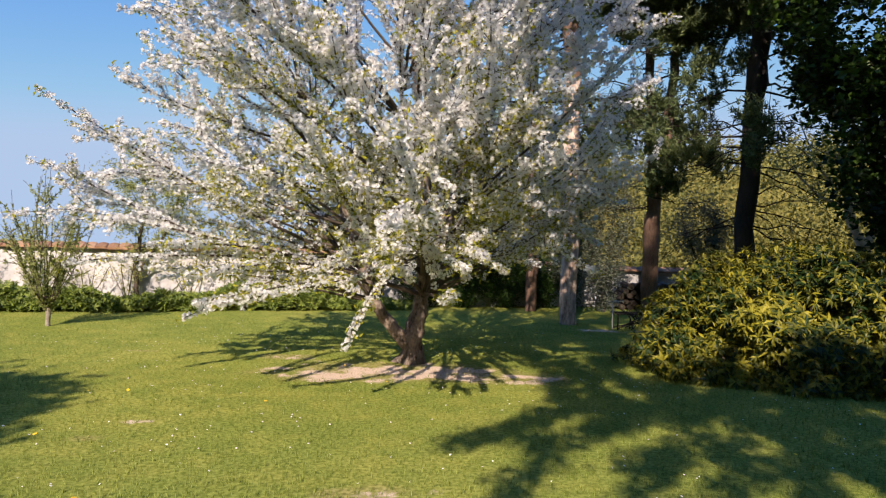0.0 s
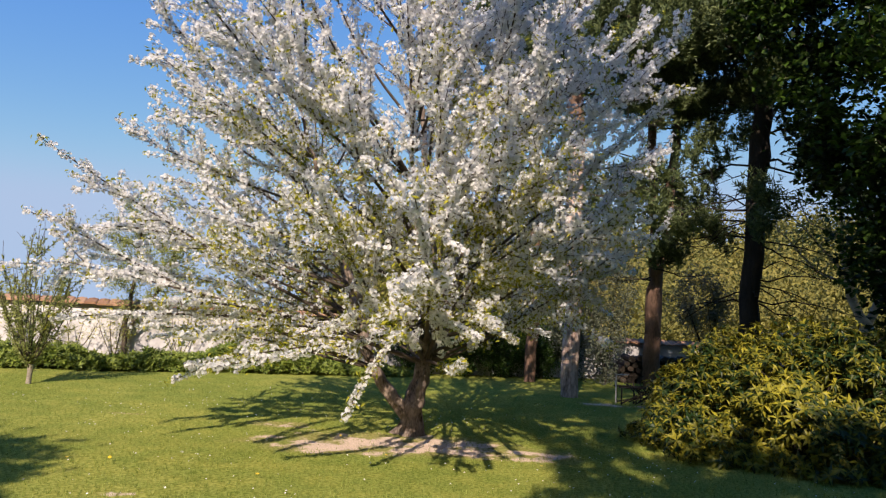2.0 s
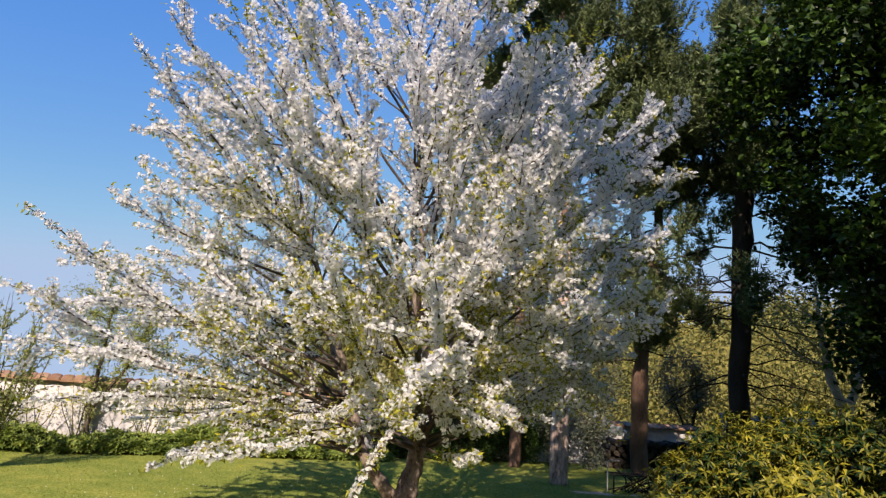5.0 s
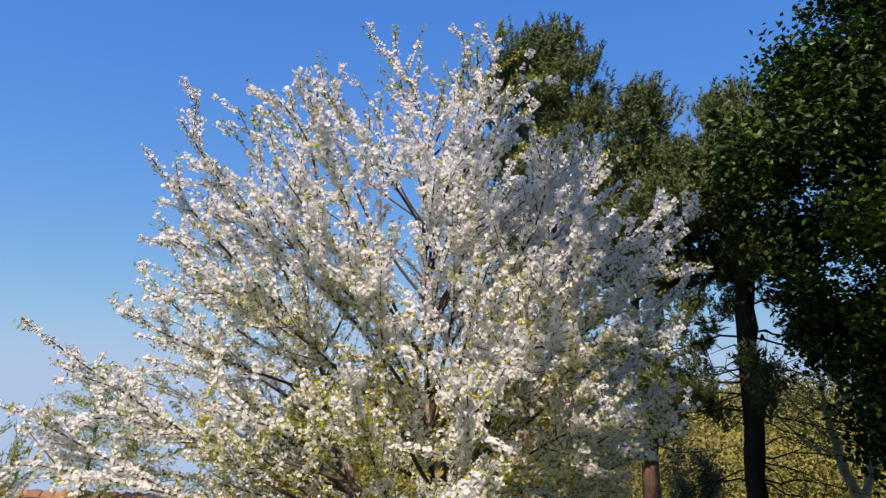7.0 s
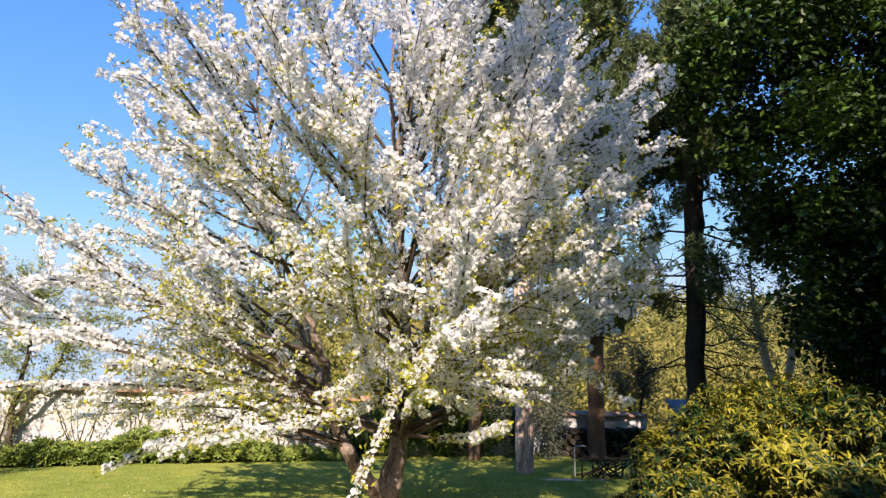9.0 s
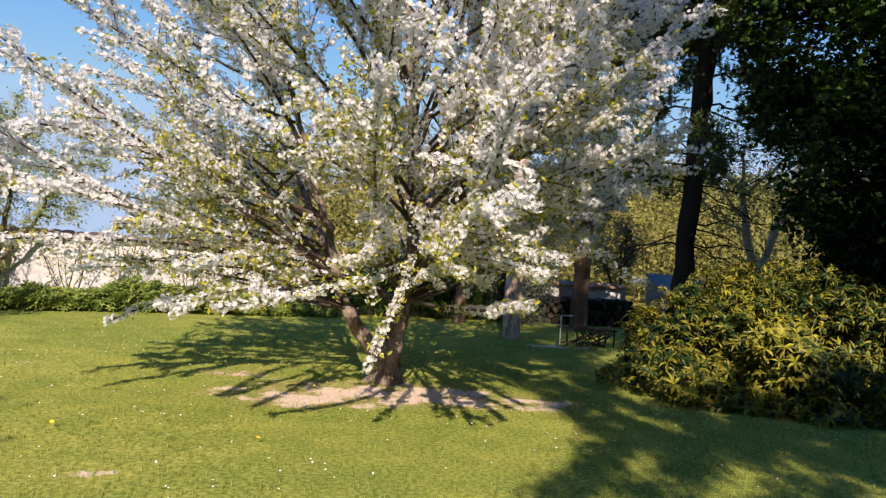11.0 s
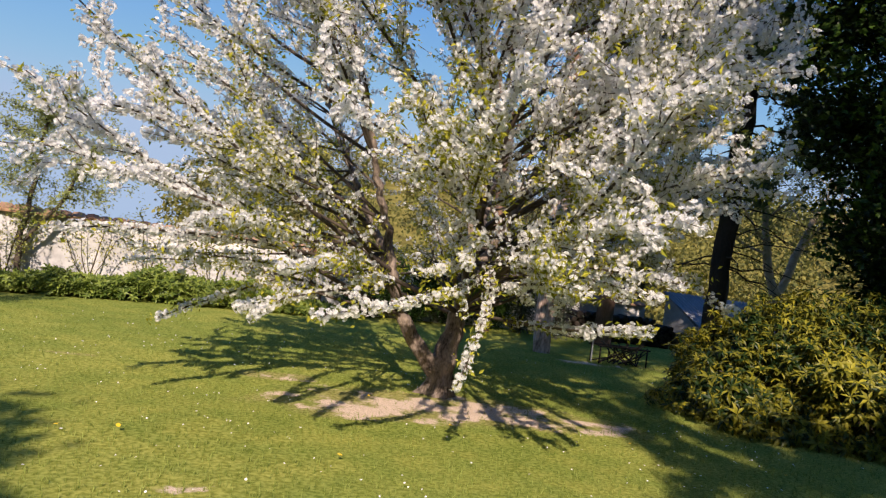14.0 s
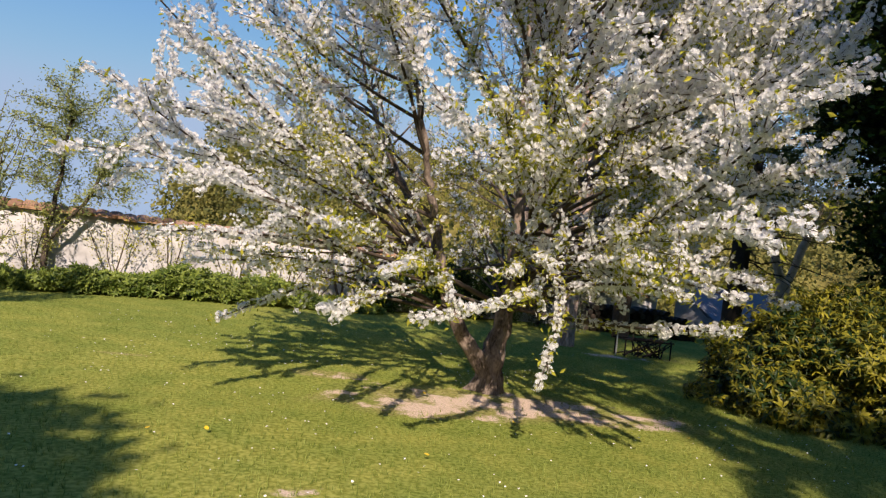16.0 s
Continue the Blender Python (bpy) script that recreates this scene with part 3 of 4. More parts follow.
def cherry_wood(rng):
    """Boughs, side shoots and spurs: lines of points with their thickness and rank."""
    b = TREE
    limbs = cherry_limbs()
    nodes, cost, way = [], [], []
    for k, (_, pts, _) in enumerate(limbs):
        pts = np.array(pts)
        s = np.linspace(0.0 if k > 1 else (1.1 if k == 0 else 0.9), length_of(pts), 12)
        p, d = along(pts, s)
        nodes.append(p)
        way.append(d)
        cost.append(s + np.linalg.norm(pts[0] - b))
    nodes, cost, way = np.concatenate(nodes), np.concatenate(cost), np.concatenate(way)
    boughs = []
    count = 250
    for k in range(count + 20):
        up = -0.01 + 1.01 * ((k + 0.5) / count) ** 0.92
        a = k * 2.39996 + rng.uniform(-0.15, 0.15)
        if k >= count:      # boughs that lean out over the sunny lawn
            up, a = math.sin(radians(rng.uniform(24, 58))), radians(rng.uniform(-125, -55))
        el = math.asin(max(-1.0, min(1.0, up)))
        el += 0.02 * math.sin(26 * el + 3 * a) * (el < 1.1)       # boughs gather in layers
        up = math.sin(el)
        flat = math.sqrt(max(0.0, 1 - up * up))
        d = np.array([flat * math.cos(a), flat * math.sin(a), up])
        if up < 0.2 and (d[0] > 0.3 or d[1] > 0.55) and up < 0.1 + 0.2 * d[0]:
            continue        # open under the crown on the pines' side
        if d[0] > 0.35 and up < 0.85 and k % 4 == 0:
            continue        # thinner towards the shaded side
        if d[0] < -0.4 and 0.12 < up < 0.62 and k % 3 == 0:
            continue        # open sweeps of boughs towards the wall
        if up < 0.5 and k % 4 == 1:
            continue        # light shines through the low boughs
        end = HEART + d * crown_reach(d) * (rng.uniform(0.88, 1.0) if k % 5 < 3 else rng.uniform(0.62, 0.9))
        far = np.linalg.norm(nodes - end, axis=1)
        i = int((cost * 0.75 + far * (1.15 + 0.5 * (nodes[:, 2] > end[2] + 0.2)) + 0.3 * rng.standard_normal(len(cost))).argmin())
        s0 = nodes[i]
        m = s0 + (end - s0) * 0.5 + 0.16 * far[i] * way[i] * (0.2 + 0.5 * (1 - up)) + np.array([0, 0, -0.05 * far[i] * up + (0.05 if up < 0.15 else 0.0)]) + min(0.36, 0.12 * far[i]) * rng.standard_normal(3)
        boughs.append((bend(s0, m, end, 12), 0.007 + 0.0052 * far[i]))
    # low sprays that hang before the trunk and over the lawn
    for s0, m, e0 in (
            ((-0.85, 0.05, 1.6), (-2.1, -0.35, 1.2), (-3.19, -0.6, 0.62)), ((0.12, -0.45, 1.6), (-0.1, -2.6, 1.75), (-0.58, -2.95, 0.6)),
            ((0.12, -0.45, 1.6), (-0.2, -2.9, 1.35), (-1.75, -3.5, 1.08)), ((-0.7, -0.05, 1.25), (-1.3, -1.6, 1.25), (-2.3, -2.6, 1.0)),
            ((0.1, -0.45, 1.6), (0.0, -2.6, 1.7), (-0.25, -3.9, 1.6)), ((0.1, -0.45, 1.6), (0.6, -2.3, 1.75), (0.85, -3.6, 1.6)),
            ((0.2, 0.05, 1.35), (1.2, -1.2, 1.65), (1.9, -2.3, 1.75)),
            ((0.2, 0.05, 1.3), (0.7, -1.2, 1.8), (1.2, -2.2, 1.4)), ((0.2, 0.05, 1.3), (1.0, -0.5, 1.75), (1.7, -1.2, 1.5)),
            ((0.12, -0.3, 1.4), (0.5, -0.9, 1.8), (0.75, -1.7, 1.3)), ((0.2, 0.05, 1.4), (1.1, -0.1, 1.8), (2.0, -0.4, 1.65)),
            ((-0.7, -0.05, 1.25), (-2.0, -0.9, 1.35), (-3.4, -1.5, 1.35)), ((-0.85, 0, 1.6), (-2.2, 0.3, 1.4), (-3.7, 0.5, 1.25)),
            ((0.1, -0.3, 1.4), (-0.3, -1.6, 1.65), (-0.9, -2.9, 1.45)), ((0.1, -0.3, 1.4), (0.2, -1.5, 1.75), (0.3, -2.7, 1.65)),
            ((-0.6, -0.08, 1.1), (-0.9, -1.2, 1.45), (-1.4, -2.4, 1.3)),
            ((-0.85, 0.05, 1.6), (-1.9, 0.9, 1.55), (-3.2, 1.3, 1.5))):
        boughs.append((bend(b + s0, b + m, b + e0, 12), 0.017))
    # long tips that stand out of the dome
    for e0 in ((-4.52, 7.49, 3.32), (-4.53, 7.72, 2.55), (-3.43, 6.8, 4.82), (-3.33, 7.17, 5.4), (1.33, 7.99, 6.14), (2.68, 8.6, 5.38), (2.0, 7.7, 5.1), (-0.29, 8.45, 7.38)):
        e0 = np.array(e0)
        far = np.linalg.norm(nodes - e0, axis=1)
        i = int((cost * 0.7 + far * 1.1).argmin())
        m = nodes[i] * 0.5 + e0 * 0.5 - np.array([0, 0, 0.22])
        boughs.append((bend(nodes[i], m, e0, 14), 0.008 + 0.005 * far[i]))
    wood = [(p, np.linspace(r, 0.0042, len(p)), 1) for p, r in boughs]
    for p, r in boughs:
        L = length_of(p)
        low_bough = p[-1][2] < 1.7
        s = np.arange((0.5 if low_bough else 0.3) * L + rng.uniform(0, 0.15), L - 0.05, 0.215)
        if not len(s):
            continue
        q, d = along(p, s)
        for j in range(len(s)):
            side = np.cross(d[j], rng.standard_normal(3))
            side[2] *= 0.85
            side /= np.linalg.norm(side)
            out = q[j] - HEART
            out /= np.linalg.norm(out)
            go = d[j] + side * (rng.uniform(0.3, 0.6) if low_bough else rng.uniform(0.35, 1.6)) + 0.3 * out
            long = rng.uniform(0.4, 1.25) * (1.2 - 0.8 * s[j] / L)
            low = q[j][2] < 1.7
            line = shoot(q[j], go, long * (0.25 if low_bough else 0.6 if low else 1.0), 6, rng, 0.05, -0.03 if low else 0.03)
            ok = depth_in_crown(line) < 1.04 if not low else line[:, 2] > min(q[j][2], p[-1][2]) - 0.06
            n = len(line) if ok.all() else int(np.argmin(ok))
            if n < 3:
                continue
            line = line[:n]
            wood.append((line, np.linspace(0.0065, 0.003, n), 2))
            l2 = length_of(line)
            for s2 in np.arange(0.15, l2, 0.3):
                if rng.random() < 0.5:
                    continue
                q2, d2 = along(line, np.array([s2]))
                side = np.cross(d2[0], rng.standard_normal(3))
                side /= np.linalg.norm(side)
                wood.append((shoot(q2[0], d2[0] + side * rng.uniform(0.6, 1.1) + 0.25 * out, rng.uniform(0.12, 0.36), 4, rng, 0.08, 0.02), np.linspace(0.0038, 0.0025, 4), 3))
    return limbs, wood


def build_cherry():
    rng = np.random.default_rng(21)
    limbs, wood = cherry_wood(rng)
    tree = thing("cherry_tree", TREE, "old cherry tree in full white blossom on bare soil", "tree")
    for name, pts, r in limbs:
        pts, r = np.array(pts), np.array(r)
        s = np.linspace(0, length_of(pts), max(8, int(length_of(pts) / 0.09)))
        q, _ = along(pts, s)
        for _ in range(3):
            q[1:-1] = 0.5 * q[1:-1] + 0.25 * (q[:-2] + q[2:])
        cum = np.concatenate([[0], np.cumsum(np.linalg.norm(np.diff(pts, axis=0), axis=1))])
        rr = np.interp(s, cum, r)
        q[2:] += 0.012 * rng.standard_normal(q[2:].shape)
        V, F = tube(q, rr, 18, rng, 0.0)
        # ribs and hollows that run up the old wood
        a = np.tile(np.arange(18) * 2 * np.pi / 18, len(q))
        along_z = np.repeat(s, 18)
        rib = 1 + 0.09 * np.sin(3 * a + 1.3 * along_z) + 0.06 * np.sin(5 * a - 2.4 * along_z + 1) + 0.06 * rng.standard_normal(len(a))
        ring = np.repeat(q, 18, 0)
        V = ring + (V - ring) * rib[:, None]
        if name == "trunk":
            low = np.clip((TREE[2] + 0.3 - V[:, 2]) / 0.35, 0, 1) ** 2
            flare = 1 + low * (0.3 + 0.3 * np.sin(4 * a + 0.6))
            V = ring + (V - ring) * flare[:, None]
        mesh_object(name, V, F, BARK_CHERRY, tree, "rough brown fissured trunk" if name == "trunk" else "")
    for p, r, rank in wood:
        if rank == 1:
            mesh_object("bough", *tube(p, r, 7), TWIG, tree)
    mesh_object("twig_work", *tubes([tube(p, r, 4 if rank == 2 else 3) for p, r, rank in wood if rank > 1]), TWIG, tree, "thin dark side shoots and spurs", kind="stuff")
    # flower clusters on spurs along the thin wood, young leaves between them
    spots, axes, leaf_at, top_at = [], [], [], []
    for p, r, rank in wood:
        L = length_of(p)
        s = np.arange(0.02, L, 0.036) + rng.uniform(-0.01, 0.01)
        if rank == 1:
            s = s[s > 0.32 * L]
        s = np.append(s, L)
        q, d = along(p, np.clip(s, 0, L))
        deep = depth_in_crown(q)
        patch = np.sin(2.1 * q[:, 0] + 1.7 * q[:, 2]) * np.sin(1.9 * q[:, 1] - 1.3 * q[:, 2] + 1.0)
        chance = np.clip((deep - 0.2) / 0.34, 0.08, 1.0) * (0.86 + 0.12 * patch) * np.interp(q[:, 1], [9.8, 11.3], [1.0, 0.38])
        tip = (q[:, 2] > 5.8) & (s > L - rng.uniform(0.05, 0.3)) & (rank < 3)
        bloom = (rng.random(len(s)) < chance) & ~tip
        spots.append(q[bloom])
        axes.append(d[bloom])
        green = np.interp(deep, [0.3, 0.5, 0.65, 1.0], [0.2, 0.34, 0.36, 0.08]) * np.clip((6.0 - q[:, 2]) / 3.0, 0.06, 1.0) * np.clip(0.7 - 0.9 * patch, 0.15, 1.4)
        leaf_at.append(q[(rng.random(len(s)) < green) & ~tip])
        top_at.append(q[tip])
        if rank < 3 and deep[-1] > 0.85:
            top_at.append(q[-1:] + d[-1:] * rng.uniform(0.0, 0.1, (1, 1)))
    spots, axes, leaf_at, top_at = (np.concatenate(v) for v in (spots, axes, leaf_at, top_at))
    per = np.where(depth_in_crown(spots) > 0.7, rng.integers(4, 8, len(spots)), rng.integers(2, 6, len(spots)))
    idx = np.repeat(np.arange(len(spots)), per)
    o = rng.standard_normal((len(idx), 3))
    o -= 0.75 * (o * axes[idx]).sum(1, keepdims=True) * axes[idx]
    o /= np.linalg.norm(o, axis=1, keepdims=True)
    o += np.array([0, 0, 0.12])
    lean = 0.5 * rng.standard_normal((len(spots), 3))
    o += 0.5 * lean[idx]
    o /= np.linalg.norm(o, axis=1, keepdims=True)
    fv, ff = flower_shape()
    V, F = scatter(fv, ff, spots[idx] + o * rng.uniform(0.016, 0.047, (len(idx), 1)), turns(len(idx), rng, o, 0.35), rng.uniform(0.0175, 0.026, len(idx)))
    mesh_object("blossom", V, F, PETAL, tree, "dense clusters of white five-petalled flowers", smooth=False, kind="stuff")
    dv, df = diamond(0.45, 0.2)
    at = np.repeat(leaf_at, 6, 0)
    tops = np.repeat(top_at, 3, 0)
    at = np.concatenate([at + 0.04 * rng.standard_normal(at.shape), tops + 0.016 * rng.standard_normal(tops.shape)])
    ups = np.tile([0, 0, 0.5], (len(at), 1))
    V, F = scatter(dv, df, at, turns(len(at), rng, ups, 0.7), rng.uniform(0.032, 0.07, len(at)))
    mesh_object("foliage", V, F, YOUNG_LEAF, tree, "young yellow-green leaves among the blossom", smooth=False, kind="stuff")


# ---- pines and the other trees ----
def pine(name, place, label, height, lean, crown, trunk_r, bark, rng, stems=1, bare=0.45, shoots=1500, fork=0.0, dead=10, tiers=(0, 1, 0)):
    """A pine with a bare trunk, stubs, and clouds of needle shoots. crown: (centre offset, radii) of the foliage."""
    base = np.array([*place, float(ground_z(*place)) - 0.05])
    tree = thing(name, base, label, "tree", "pines by the wall")
    top_lines, goals = [], []
    for s in range(stems):
        off = np.array([lean[0], lean[1], 0]) * height + np.array([0.05 * (s * 2 - stems + 1) * height, 0, 0]) * (1 if stems > 1 else 0)
        ks = np.linspace(0, 1, 9)
        line = [base + off * k ** 1.1 + np.array([0.05 * math.sin(5 * k + s), 0.05 * math.cos(4 * k), 0]) + np.array([0, 0, height * 0.93 * k]) for k in ks]
        if s == 0:
            top_lines.append(line)
        else:
            f = int(np.searchsorted(ks * height, fork))
            top_lines.append([0, line[0] + (top_lines[0][f] - line[0]), *line[f + 1:]])
    for centre, radii, count in crown:
        g = rng.standard_normal((count, 3))
        g /= np.linalg.norm(g, axis=1, keepdims=True)
        g *= rng.random((count, 1)) ** 0.4
        goals.append(np.array(centre) + g * np.array(radii))
    goals = np.concatenate(goals)
    nodes, parent = colonise(top_lines, goals, 0.4, 3.2, 0.6, rng, lift=0.05, rounds=40)
    lines = branch_lines(nodes, parent, 0.013, 2.3, trunk_r)
    tb = [tube(p, r, 10 if r[0] > 0.1 else 5, rng, 0.08 if r[0] > 0.06 else 0) for p, r in lines]
    stem = mesh_object("trunk", *tubes([t for t, (p, r) in zip(tb, lines) if r[0] > 0.075]), bark, tree)
    stem.data.materials.append(BARK_PINE if bark is BARK_PALE else bark)
    heights = np.array([f.center[2] for f in stem.data.polygons])
    stem.data.polygons.foreach_set("material_index", (heights > base[2] + 5.6 + 0.5 * rng.standard_normal(len(heights))).astype(np.int32))
    thin = [t for t, (p, r) in zip(tb, lines) if r[0] <= 0.075]
    main = np.array(top_lines[0])
    for _ in range(dead):
        k = rng.uniform(bare * 0.55, bare * 1.3)
        z = base[2] + height * 0.93 * k
        q = np.array([np.interp(z, main[:, 2], main[:, i]) for i in range(3)])
        a = rng.uniform(0, 2 * math.pi)
        d = np.array([math.cos(a), math.sin(a), rng.uniform(-0.35, 0.25)])
        L = rng.uniform(0.7, 2.2)
        pts = [q + d * L * t + np.array([0, 0, -0.12 * t * t * L]) + 0.04 * rng.standard_normal(3) for t in np.linspace(0, 1, 6)]
        thin.append(tube(pts, np.linspace(0.022, 0.006, 6), 5))
        for _ in range(3):
            m = pts[rng.integers(2, 5)]
            e = d + 0.8 * rng.standard_normal(3)
            thin.append(tube([m, m + e * 0.2, m + e * 0.42], [0.009, 0.007, 0.004], 4))
    # long bare boughs under the crown, tufted towards their ends
    tufts = []
    for k in range(tiers[2]):
        z = base[2] + rng.uniform(tiers[0], tiers[1])
        stem_line = np.array(top_lines[k % len(top_lines)][1:] if k % len(top_lines) else top_lines[0])
        q = np.array([np.interp(z, stem_line[:, 2], stem_line[:, i]) for i in range(3)])
        a = k * 2.4 + rng.uniform(-0.4, 0.4)
        d = np.array([math.cos(a), 0.7 * math.sin(a), rng.uniform(-0.15, 0.3)])
        L = rng.uniform(1.3, 2.7)
        pts = np.array([q + d * L * t + np.array([0, 0, -0.16 * t * t * L]) + 0.05 * rng.standard_normal(3) for t in np.linspace(0, 1, 8)])
        thin.append(tube(pts, np.linspace(0.03, 0.008, 8), 5))
        for i in (3, 4, 5, 6, 7):
            for _ in range(1 + i % 2):
                e = 0.5 * d + 0.75 * rng.standard_normal(3) + np.array([0, 0, 0.25])
                e *= rng.uniform(0.25, 0.5) / np.linalg.norm(e)
                thin.append(tube([pts[i], pts[i] + e * 0.5, pts[i] + e], [0.009, 0.007, 0.005], 4))
                tufts.append(pts[i] + e)
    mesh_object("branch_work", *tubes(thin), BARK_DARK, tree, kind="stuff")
    more = np.concatenate([p[-3:] for p, r in lines if r[-1] < 0.03])
    pads = more[rng.integers(0, len(more), max(8, shoots // 13))] + 0.15 * rng.standard_normal((max(8, shoots // 13), 3))
    src = pads[rng.integers(0, len(pads), shoots)]
    mid = np.mean([np.array(c) for c, _, _ in crown], 0)
    clump = src + rng.standard_normal((shoots, 3)) * np.array([0.19, 0.19, 0.1])
    if tufts:
        near = np.repeat(np.array(tufts), 11, 0)
        near = near + 0.1 * rng.standard_normal(near.shape)
        clump[:len(near)] = near[:shoots]
    out = clump - mid
    out /= np.linalg.norm(out, axis=1, keepdims=True) + 1e-9
    ups = 0.45 * out + np.array([0, 0, 0.9]) + 0.22 * rng.standard_normal((shoots, 3))
    bv, bf = brush_shape(rng, 30, 0.3, 0.042, 0.1)
    V, F = scatter(bv, bf, clump, turns(shoots, rng, ups, 0.15), rng.uniform(0.3, 0.5, shoots))
    mesh_object("needles", V, F, NEEDLE, tree, "clouds of dark green needles", smooth=False, kind="stuff")
    return tree


def leafy_tree(name, place, label, category, lines, goals, rng, bark, leaf, trunk_r, leaves, size, spread, tip=0.008, step=0.35, reach=2.6, width=0.5, per=4, group="", only_thin=0.05, lift=0.05, kill=0.5, rounds=60):
    """A broad-leaved tree or shrub grown towards the goals, with leaves on its thin wood."""
    tree = thing(name, (*place, float(ground_z(*place))), label, category, group)
    nodes, parent = colonise(lines, goals, step, reach, kill, rng, lift=lift, rounds=rounds)
    made = branch_lines(nodes, parent, tip, 2.4, trunk_r)
    tb = [tube(p, r, 9 if r[0] > 0.08 else 5, rng, 0.06 if r[0] > 0.08 else 0) for p, r in made]
    mesh_object("trunk", *tubes(tb), bark, tree)
    thin = np.concatenate([p for p, r in made if r[-1] < only_thin])
    src = thin[rng.integers(0, len(thin), leaves)] + rng.standard_normal((leaves, 3)) * spread
    dv, df = diamond(width, 0.15)
    idx = np.repeat(np.arange(leaves), per)
    ups = np.tile([0, -0.2, 1.0], (len(idx), 1))
    V, F = scatter(dv, df, src[idx] + rng.standard_normal((len(idx), 3)) * size * 0.7, turns(len(idx), rng, ups, 0.7), rng.uniform(0.6, 1.25, len(idx)) * size)
    mesh_object("crown", V, F, leaf, tree, smooth=False, kind="stuff")
    return tree


def ball(rng, n, centre, radii, shell=0.4):
    g = rng.standard_normal((n, 3))
    g /= np.linalg.norm(g, axis=1, keepdims=True)
    return np.array(centre) + g * rng.random((n, 1)) ** shell * np.array(radii)


def build_trees():
    rng = np.random.default_rng(31)
    pine("pine_tree", (2.66, 15.1), "tall pine with a stout pale flaking trunk", 12.9, (-0.01, 0.03), [((2.35, 15.6, 11.25), (1.75, 1.8, 2.0), 110), ((3.9, 15.7, 9.8), (1.5, 1.7, 1.8), 90), ((3.2, 15.6, 8.2), (2.3, 1.9, 1.4), 90), ((4.6, 15.8, 7.6), (1.2, 1.4, 0.9), 20)], 0.185, BARK_PALE, rng, bare=0.42, shoots=6200)
    pine("pine_tree", (2.13, 17.5), "slim pine with a reddish trunk", 11.5, (-0.01, 0.02), [((1.9, 18.0, 9.6), (1.8, 1.8, 2.0), 90)], 0.14, BARK_PINE, rng, bare=0.5, shoots=1500)
    pine("pine_tree", (5.15, 17.45), "twin-stemmed pine with orange-brown bark", 10.6, (0.03, 0.0), [((5.6, 17.4, 9.0), (1.9, 1.6, 1.4), 110), ((5.6, 17.6, 7.6), (2.0, 1.6, 0.7), 16)], 0.20, BARK_PINE, rng, stems=2, fork=2.2, bare=0.5, shoots=3600, dead=18, tiers=(3.3, 7.0, 11))
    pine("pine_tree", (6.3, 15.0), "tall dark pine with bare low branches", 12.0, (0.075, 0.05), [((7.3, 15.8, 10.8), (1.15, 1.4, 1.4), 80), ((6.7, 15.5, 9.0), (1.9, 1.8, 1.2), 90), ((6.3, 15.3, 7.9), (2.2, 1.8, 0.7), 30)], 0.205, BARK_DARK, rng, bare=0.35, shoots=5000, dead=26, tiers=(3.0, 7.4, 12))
    # big broad-leaved tree, part of its shade put into the leaf colour
    b = np.array([10.2, 12.0, 0.05])
    zs = np.concatenate([rng.uniform(1.5, 14.0, 750), rng.uniform(1.3, 5.0, 330)])
    edge = np.interp(zs, [1.5, 1.9, 2.6, 3.6, 4.5, 5.5, 6.6, 7.7, 9.9, 11.5, 13.0, 14.0], [8.0, 7.7, 7.1, 6.8, 6.3, 6.0, 5.2, 4.75, 6.0, 6.8, 8.0, 10.0])
    angle = rng.uniform(0.45 * math.pi, 1.6 * math.pi, len(zs))
    wide = (11.4 - edge) * rng.random(len(zs)) ** 0.4
    goals = np.stack([11.4 + wide * np.cos(angle), 11.8 + 0.62 * wide * np.sin(angle), zs], 1)
    leafy_tree("broadleaf_tree", b[:2], "large shaded tree with dense green leaves, its shade deepened in their colour", "tree", [[b, b + (0, 0, 2), b + (0.1, 0, 5), b + (0, 0.1, 9), b + (0.6, 0, 12)]], goals, rng, BARK_DARK, GREEN_LEAF, 0.35, 50000, 0.145, 0.26, width=0.75, per=3, kill=0.45)
    # trees behind the path, all out of view, which throw the shade on lawn, cherry and laurel
    b = np.array([2.2, -4.4, 0.0])
    rng = np.random.default_rng(33)
    hub = np.array([0.4, -3.4, 8.0])
    goals = np.concatenate([ball(rng, 130, (0.7, -3.45, 8.1), (2.3, 0.75, 0.5), 0.6), ball(rng, 24, (-1.4, -3.2, 9.0), (0.9, 0.9, 0.8), 0.6)])
    lines = [[b, b + (0, 0, 2.5), b + (-0.6, 0.4, 5.2), hub + (0, 0, -0.5)]]
    # drooping boughs whose shadows finger out over the lawn; x, y, z of their tips
    for tip in ((-1.9, -2.3, 5.7), (-1.6, -3.3, 5.5), (-0.9, -3.6, 5.4), (-0.2, -3.4, 5.4), (0.6, -3.1, 5.4), (1.3, -2.9, 5.5), (2.2, -2.8, 5.6)):
        tip = np.array(tip)
        start = hub + np.array([0.75 * (tip[0] + 0.2), 0.1, -0.1])
        m = (start + tip) / 2 + 0.15 * rng.standard_normal(3)
        lines.append([0, start, m, tip])
        goals = np.concatenate([goals] + [ball(rng, 4, start + (tip - start) * t + 0.1 * rng.standard_normal(3), (0.2, 0.2, 0.16)) for t in (0.2, 0.45, 0.68, 0.9)])
    leafy_tree("broadleaf_tree", b[:2], "tall leafy tree beside the lawn casting dappled shade", "tree", lines, goals, rng, BARK_GREY, MAPLE_LEAF, 0.25, 7600, 0.1, 0.075, width=0.7, step=0.25, kill=0.25)
